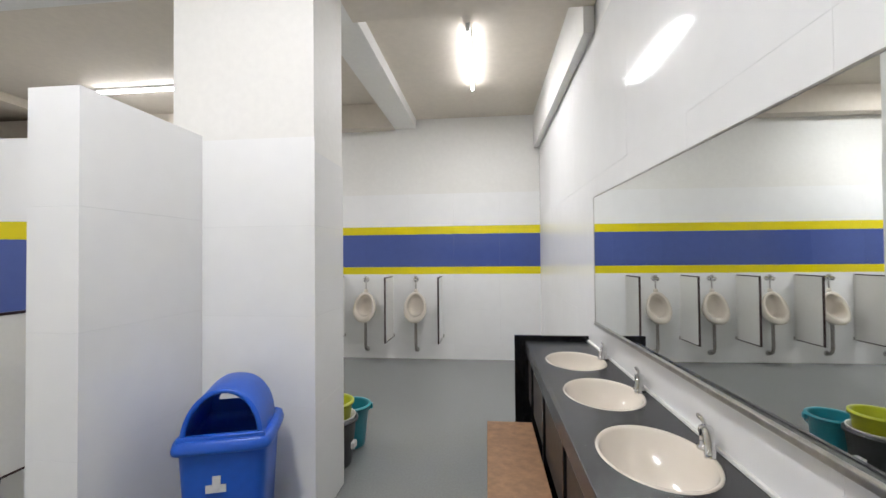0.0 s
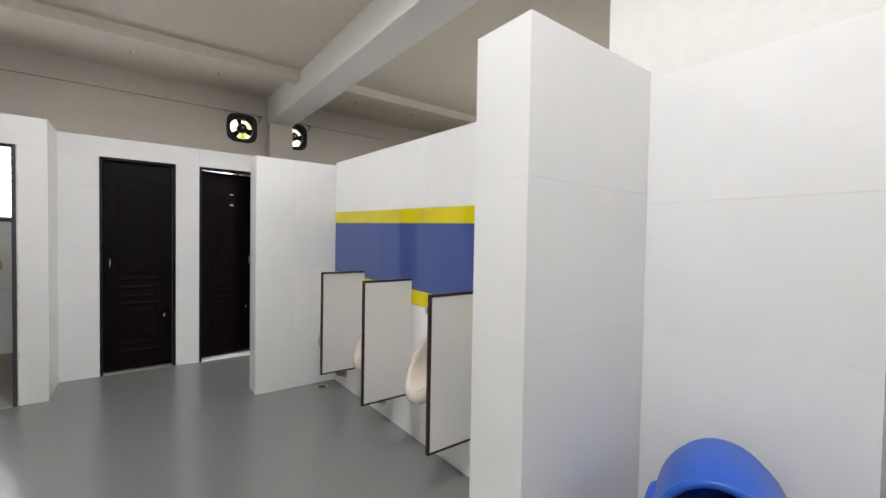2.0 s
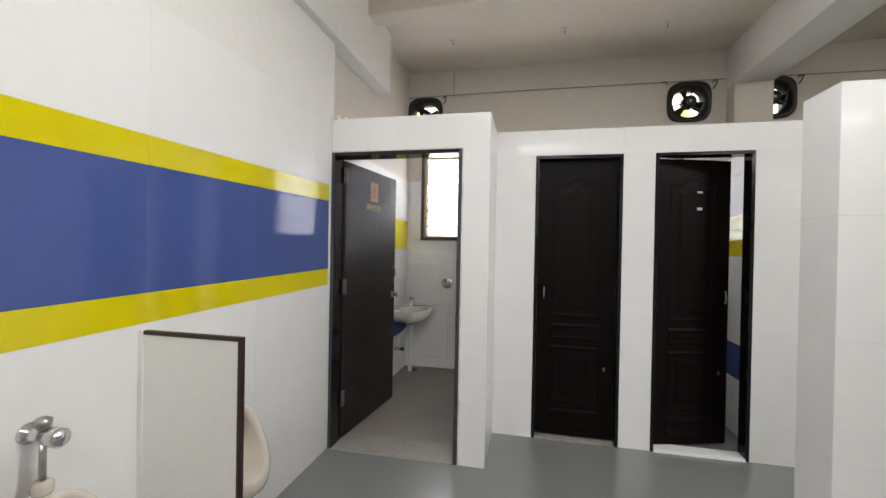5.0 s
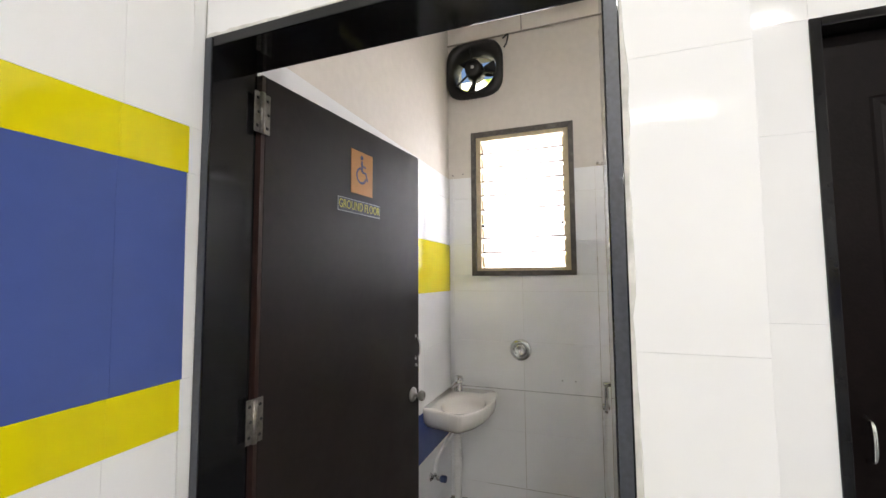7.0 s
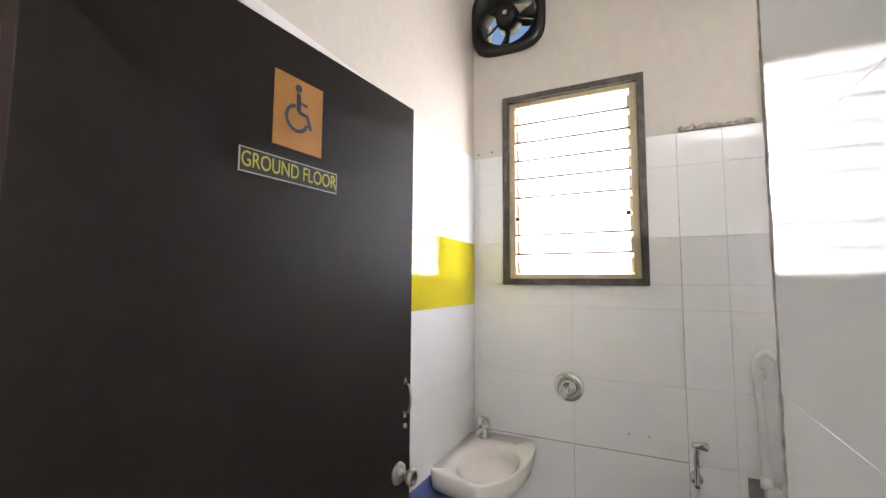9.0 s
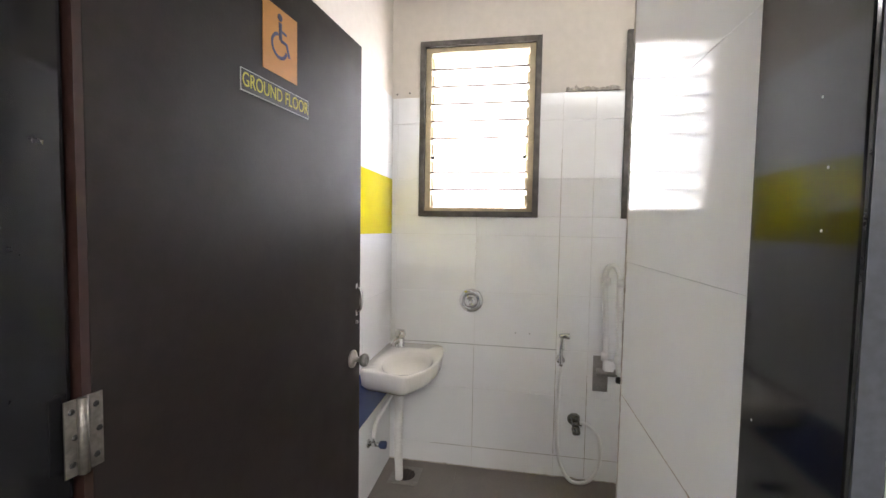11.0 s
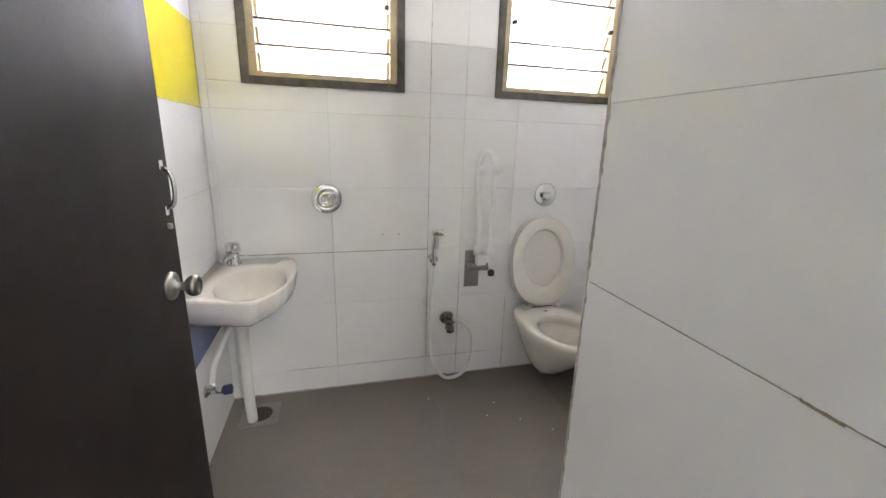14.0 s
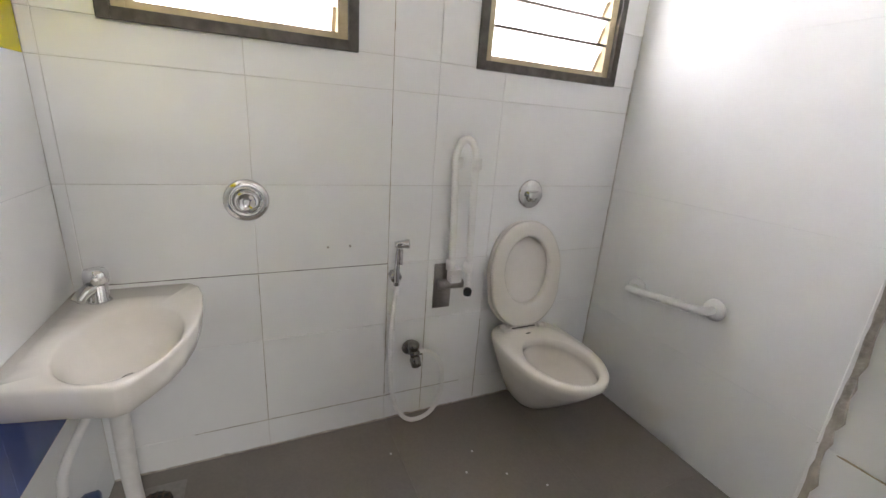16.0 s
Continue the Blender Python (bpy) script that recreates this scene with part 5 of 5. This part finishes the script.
def toilet():
    """Wall-hung toilet; the wall is its x = 0 plane and it reaches along +x."""
    th = thing("toilet", "wall-hung cream ceramic toilet with its lid raised", "toilet", "", (WEST, 1.533, 0))
    n, L, zt = 44, 0.55, 0.40

    def plan(k, z, x0=0.0, length=L, half=0.186, sq=2.5):
        out = []
        for i in range(n):
            a = 2 * math.pi * i / n
            c, s = math.cos(a), math.sin(a)
            cx = x0 + length * 0.52
            rx = length * (0.48 if c > 0 else 0.52)
            p = 2.1 if c > 0 else sq + 1.2
            x = cx + rx * k * math.copysign(abs(c) ** (2 / p), c)
            y = half * k * math.copysign(abs(s) ** (2 / (2.2 if c > 0 else 3.0)), s)
            out.append(Vector((max(x, 0.0), y, z)))
        return out

    body = [plan(0.30, 0.072, 0, 0.29, 0.10), plan(0.46, 0.08, 0, 0.32, 0.11), plan(0.66, 0.13, 0, 0.37, 0.13), plan(0.81, 0.21, 0, 0.44, 0.152), plan(0.94, 0.31, 0, 0.515, 0.174), plan(1.0, zt - 0.03), plan(1.0, zt - 0.008), plan(0.98, zt)]

    def hole(k, z, cx=0.345):
        return [Vector((cx + 0.175 * k * math.cos(2 * math.pi * i / n), 0.133 * k * math.sin(2 * math.pi * i / n), z)) for i in range(n)]

    body += [hole(1.04, zt), hole(1.0, zt - 0.006), hole(0.985, zt - 0.018), hole(0.99, zt - 0.040), hole(1.02, zt - 0.046, 0.34), hole(0.97, zt - 0.07, 0.33), hole(0.78, zt - 0.12, 0.29), hole(0.48, zt - 0.17, 0.24), hole(0.2, zt - 0.19, 0.22)]
    part("bowl", rings(bmesh.new(), body), SANITARY, th, "cream ceramic wall-hung bowl", True)
    # seat and lid, both raised and leaning on the wall
    up = Matrix.Translation((0.085, 0, zt + 0.018)) @ Matrix.Rotation(radians(-98), 4, "Y")

    def flat(k, z, x1=0.483, half=0.185):
        out = []
        for i in range(n):
            a = 2 * math.pi * i / n
            c, s = math.cos(a), math.sin(a)
            x = 0.002 + x1 * 0.5 + x1 * 0.5 * k * math.copysign(abs(c) ** (2 / (2.1 if c > 0 else 4.5)), c)
            y = half * k * math.copysign(abs(s) ** (2 / (2.15 if c > 0 else 3.6)), s) * (1 - 0.42 * max(-c, 0) ** 1.2)
            out.append(up @ Vector((x, y, z)))
        return out

    def eye(k, z):
        return [up @ Vector((0.262 + 0.15 * k * math.cos(2 * math.pi * i / n), 0.116 * k * math.sin(2 * math.pi * i / n), z)) for i in range(n)]

    seat = [eye(1.0, 0.004), eye(1.03, -0.012), eye(1.10, -0.016), flat(0.96, -0.016), flat(1.0, -0.010), flat(1.0, 0.004), flat(0.97, 0.010), eye(1.1, 0.010), eye(1.0, 0.004)]
    part("seat", rings(bmesh.new(), seat, False, False), SEAT_PLASTIC, th, "cream plastic seat ring, raised", True)
    lid = [flat(0.97, 0.013), flat(1.02, 0.016), flat(1.02, 0.026), flat(0.96, 0.034), flat(0.6, 0.036)]
    part("lid", rings(bmesh.new(), lid), SEAT_PLASTIC, th, "cream plastic lid, raised", True)
    part("hinge_bar", one_box(0.055, 0.085, -0.075, 0.075, zt, zt + 0.022, bevel=0.005), SEAT_PLASTIC, th)
    # solid black strip in place of the shade inside the hinge gap
    part("hinge_slot", one_box(0.0845, 0.0865, -0.062, 0.062, zt + 0.010, zt + 0.015), BLACK_PLASTIC, th, "black strip standing for the shaded hinge gap")
    for s in (-1, 1):
        part("hinge_foot", one_box(0.05, 0.095, s * 0.095 - 0.014, s * 0.095 + 0.014, zt - 0.002, zt + 0.018, bevel=0.005), SEAT_PLASTIC, th)
    part("badge", one_box(0.125, 0.128, -0.011, 0.011, zt + 0.0, zt + 0.004), BLACK_PLASTIC, th)


toilet()
for y in (0.672, 0.752):
    tagged(part("wall_plug", lathe(bmesh.new(), [(0.0045, 0.0), (0.0035, 0.003)], toward((WEST, y, 0.823), (1, 0, 0)), 10), GROUT), "small grey filled screw hole in the tiles", "screw hole", "screw holes")
for x, y in ((-1.704, 1.19), (-1.557, 1.266), (-1.616, 1.12), (-1.459, 1.384), (-1.802, 0.874)):
    tagged(part("litter_scrap", one_box(x - 0.003, x + 0.004, y - 0.003, y + 0.003, 0.0065, 0.009), LABEL_WHITE), "tiny pale paper scrap on the floor", "litter")

for y, z in ((-0.045, 2.195), (0.030, 2.200)):
    tagged(part("wall_plug", lathe(bmesh.new(), [(0.005, 0.0), (0.004, 0.003)], toward((WEST - T, y, z), (1, 0, 0)), 10), BLACK_PLASTIC), "small dark screw hole in the cream wall", "screw hole", "screw holes")

# ---- tiles, wall by wall ----
wx = steps(0.034, EAST, 0.60, 0.18)
lay_tiles(wall_south, "+y", -T, [0.004, 0.034], S_ROWS, plain(WHITE_TILE), gap=FINE)
lay_tiles(wall_south, "+y", -T, wx, S_ROWS, banded(*[S_ROWS[i] for i in (3, 4, 5, 6)]), gap=FINE, slope=-0.0155)
N_ROWS = [0.0, 0.19, 0.655, 1.12, 1.217, 1.649, 1.754, 2.187]
lay_tiles(wall_north, "-y", NORTH + T, steps(WEST, EAST, 0.60, 0.05), N_ROWS, banded(*[N_ROWS[i] for i in (3, 4, 5, 6)]), gap=FINE)
lay_tiles(wall_east, "-x", EAST + T, steps(0.0, NORTH, 0.60, 0.25), [0, 0.95, 1.85, 2.755], plain(WHITE_TILE), gap=FINE)
Q_ROWS = [0.06, 0.475, 0.95, 1.053, 1.512, 1.613, P_TOP + 0.035]
lay_tiles(wall_partition, "-y", P_FACE + T, steps(0.80, 3.585, 0.60, 1.1), Q_ROWS, banded(*[Q_ROWS[i] for i in (2, 3, 4, 5)]), gap=FINE, slope=-0.021)
lay_tiles(wall_south, "+y", -T - 0.001, wx, [0.0, 0.10], plain(WHITE_TILE), gap=FINE)
lay_tiles(wall_partition, "-y", P_FACE + T + 0.001, steps(0.80, 3.585, 0.60, 1.1), [0.0, 0.08], plain(WHITE_TILE), gap=FINE)
# wings and column
LOW = [0.0, 0.625, 1.09, 1.555, 2.0]
lay_tiles(wall_low, "-y", 2.50 + T, [3.585, 3.80], LOW, plain(WHITE_TILE), gap=FINE)
lay_tiles(wall_low, "+x", 3.80 - T, [2.50, 3.15], LOW, plain(WHITE_TILE), gap=FINE)
lay_tiles(wall_low, "-x", 3.585 + T, [2.50, 3.19], LOW, plain(WHITE_TILE), gap=FINE)
WING = [0.0, 0.62, 1.09, 1.56, 2.06]
lay_tiles(wall_wing, "-y", 2.48 + T, [0.58, 0.80], WING, plain(WHITE_TILE), gap=FINE)
lay_tiles(wall_wing, "+x", 0.80 - T, [2.48, 2.80, 3.19], WING, plain(WHITE_TILE), gap=FINE)
lay_tiles(wall_wing, "-x", 0.58 + T, [2.48, 2.94, 3.40], WING, plain(WHITE_TILE), gap=FINE)
lay_tiles(column, "-y", 3.15 + T, [3.80, 4.412], [0.0, 0.60, 1.06, 1.52, 1.975], plain(WHITE_TILE), gap=FINE)
lay_tiles(column, "+x", 4.412 - T, [3.15, 3.56], [0.0, 0.60, 1.06, 1.52, 1.90], plain(WHITE_TILE), gap=FINE)
# accessible toilet, outside
F_ROWS = [0.0, 0.425, 0.89, 1.355, 1.820, 2.052, TOPS]
lay_tiles(wall_front, "+x", -T, [0.0, 0.46, 0.915, 1.094], F_ROWS, plain(WHITE_TILE), [(0.0, 0.915, 0, 2.052)], gap=FINE)
lay_tiles(wall_pier, "+y", 1.088, [CUB, -0.26, 0.0], F_ROWS, plain(WHITE_TILE), gap=FINE)
lay_tiles(wall_cub, "+x", CUB - T, [1.094, D1[0], 1.70, D1[1], D2[0], 2.50, D2[1], *steps(D2[1], NORTH, 0.55)[1:]], [0.0, 0.425, 0.89, 1.355, 1.820, D1[3], TOPS + 0.01], plain(WHITE_TILE), [D1, D2], gap=FINE)
# accessible toilet, inside
I_ROWS = [0.0, 0.129, 0.431, 0.70, 1.05, 1.381, 1.701, 2.02, 2.17]


DARK_JOINT = material("dark_joint", (0.11, 0.095, 0.08), 0.9, grain=0.2)
BROWN_JOINT = material("brown_joint", (0.36, 0.30, 0.22), 0.9, grain=0.3, grain_scale=30, stain=0.5, stain_scale=12, stain_color=(0.16, 0.125, 0.09))
bm = grid_wall(bmesh.new(), "x", WEST - T, WEST - T + 0.0035, SOUTH_IN, NORTH_IN, 0, 2.165, WIN[:2])
part("grout", bm, material("pale_dirty_grout", (0.62, 0.60, 0.55), 0.85, grain=0.1, stain=0.6, stain_scale=4, stain_color=(0.34, 0.29, 0.22)), wall_west)
ragged_strip("dirt_line", wall_west, (WEST, -0.070, 0.0059), (WEST, 2.008, 0.0059), (0, 0, 1), (1, 0, 0), 0.007, 0.003, MORTAR, 6, 120)
ragged_strip("dirt_line", wall_west, (WEST, 0.185, 0.1284), (WEST, 1.263, 0.1284), (0, 0, 1), (1, 0, 0), 0.004, 0.001, MORTAR, 7, 90)
ragged_strip("dirt_line", wall_west, (WEST, -0.038, 0.7404), (WEST, 0.900, 0.7404), (0, 0, 1), (1, 0, 0), 0.0026, 0.0006, DARK_JOINT, 8, 80)
ragged_strip("dirt_line", wall_west, (WEST, 0.899, 0.1372), (WEST, 0.899, 1.8620), (0, 1, 0), (1, 0, 0), 0.0026, 0.0006, BROWN_JOINT, 9, 120)
ragged_strip("dirt_line", wall_west, (WEST, 1.071, 0.0196), (WEST, 1.071, 0.6076), (0, 1, 0), (1, 0, 0), 0.0030, 0.0006, BROWN_JOINT, 10, 50)
ragged_strip("dirt_line", wall_west, (WEST, 1.346, 0.0196), (WEST, 1.346, 0.4410), (0, 1, 0), (1, 0, 0), 0.0030, 0.0006, BROWN_JOINT, 11, 40)
ragged_strip("dirt_line", wall_west, (WEST, 0.434, 0.1372), (WEST, 0.434, 0.7350), (0, 1, 0), (1, 0, 0), 0.0022, 0.0006, BROWN_JOINT, 12, 50)
ragged_strip("dirt_line", wall_west, (WEST, 2.010, 0.0196), (WEST, 2.010, 1.5680), (0, -1, 0), (1, 0, 0), 0.004, 0.0008, BROWN_JOINT, 13, 90)


def west_rows(y0, y1, zs):
    lay_tiles(wall_west, "+x", WEST - T, [y0, y1], zs, plain(WHITE_TILE), WIN, gap=0.0011)


LOWER = [0.0, 0.129, 0.48, 0.742, 1.05, 1.381, 1.49]
for y0, y1 in ((SOUTH_IN, -0.038), (-0.038, 0.435), (0.435, 0.900), (0.900, 1.072), (1.072, 1.347), (1.347, NORTH_IN)):
    west_rows(y0, y1, LOWER)
for y0, y1 in ((SOUTH_IN, -0.038), (-0.038, 0.101), (0.771, 0.900), (0.900, 1.072), (1.072, 1.223), (1.885, NORTH_IN)):
    west_rows(y0, y1, [1.49, 1.70, 2.02, 2.17])


def toilet_band(u, z):
    return YELLOW_TILE if 1.381 < z < 1.701 else BLUE_TILE if 0.431 < z < 0.70 else WHITE_TILE


lay_tiles(wall_south_toilet, "+y", SOUTH_IN - T, [WEST, -1.54, -1.07, -0.60, -0.145], I_ROWS, toilet_band, gap=FINE)
lay_tiles(wall_cubicle, "-y", 2.93 + T, [WEST, -1.54, -1.07, CUB - 0.1], I_ROWS, toilet_band)
P_ROWS = [0.0, 0.42, 1.03, 1.344, 1.667, TOPS]
lay_tiles(wall_pier, "-y", PIER_Y + T, [PIER_X + 0.002, -0.139], P_ROWS, plain(WHITE_TILE), gap=FINE)
ragged_strip("dirt_line", wall_pier, (PIER_X + 0.01, PIER_Y, 1.0285), (-0.139, PIER_Y, 1.0285), (0, 0, 1), (0, -1, 0), 0.0020, 0.0005, BROWN_JOINT, 14, 90)
ragged_strip("dirt_smudge", wall_pier, (-0.30, PIER_Y, 1.027), (-0.26, PIER_Y, 1.026), (0, 0, 1), (0, -1, 0), 0.0045, 0.0004, BROWN_JOINT, 15, 14)
lay_tiles(wall_pier, "-x", PIER_X, [PIER_Y, 1.088], P_ROWS, plain(WHITE_TILE))
lay_tiles(wall_closet, "-x", PIER_X + T, [1.088, 1.56, NORTH_IN], P_ROWS, plain(WHITE_TILE))
lay_tiles(wall_grab, "-y", NORTH_IN + T, [WEST, PIER_X], [0.0, 0.44, 1.04, 1.64, TOPS], plain(WHITE_TILE), gap=FINE)

# floor tiles of the accessible toilet
bm = one_box(WEST, PIER_X, SOUTH_IN, NORTH_IN, -0.02, 0.001)
box(bm, PIER_X, -0.02, SOUTH_IN, PIER_Y, -0.02, 0.001)
toilet_floor = structure(part("floor_toilet", bm, material("brown_floor_grout", (0.16, 0.145, 0.13), 0.85, grain=0.15)), "brown-grey matt tiled toilet floor", "floor")
FT_MESH = {}
fx, fy = [WEST, -1.292, PIER_X, -0.252], [SOUTH_IN, 0.352, PIER_Y, 1.52, NORTH_IN]
for a, b in zip(fx, fx[1:]):
    for c, d in zip(fy, fy[1:]):
        if c > 0.8 and b > -0.6:
            continue
        key = (round(b - a, 3), round(d - c, 3))
        if key not in FT_MESH:
            bm = one_box(-key[0] / 2 + 0.0005, key[0] / 2 - 0.0005, -key[1] / 2 + 0.0005, key[1] / 2 - 0.0005, 0, 0.006)
            me = bpy.data.meshes.new("floor_tile")
            bm.to_mesh(me)
            bm.free()
            me.materials.append(FLOOR_TILE)
            FT_MESH[key] = me
        ob = new("floor_tile", FT_MESH[key])
        ob.parent = toilet_floor
        ob.location = ((a + b) / 2, (c + d) / 2, random.uniform(-0.0003, 0.0003))
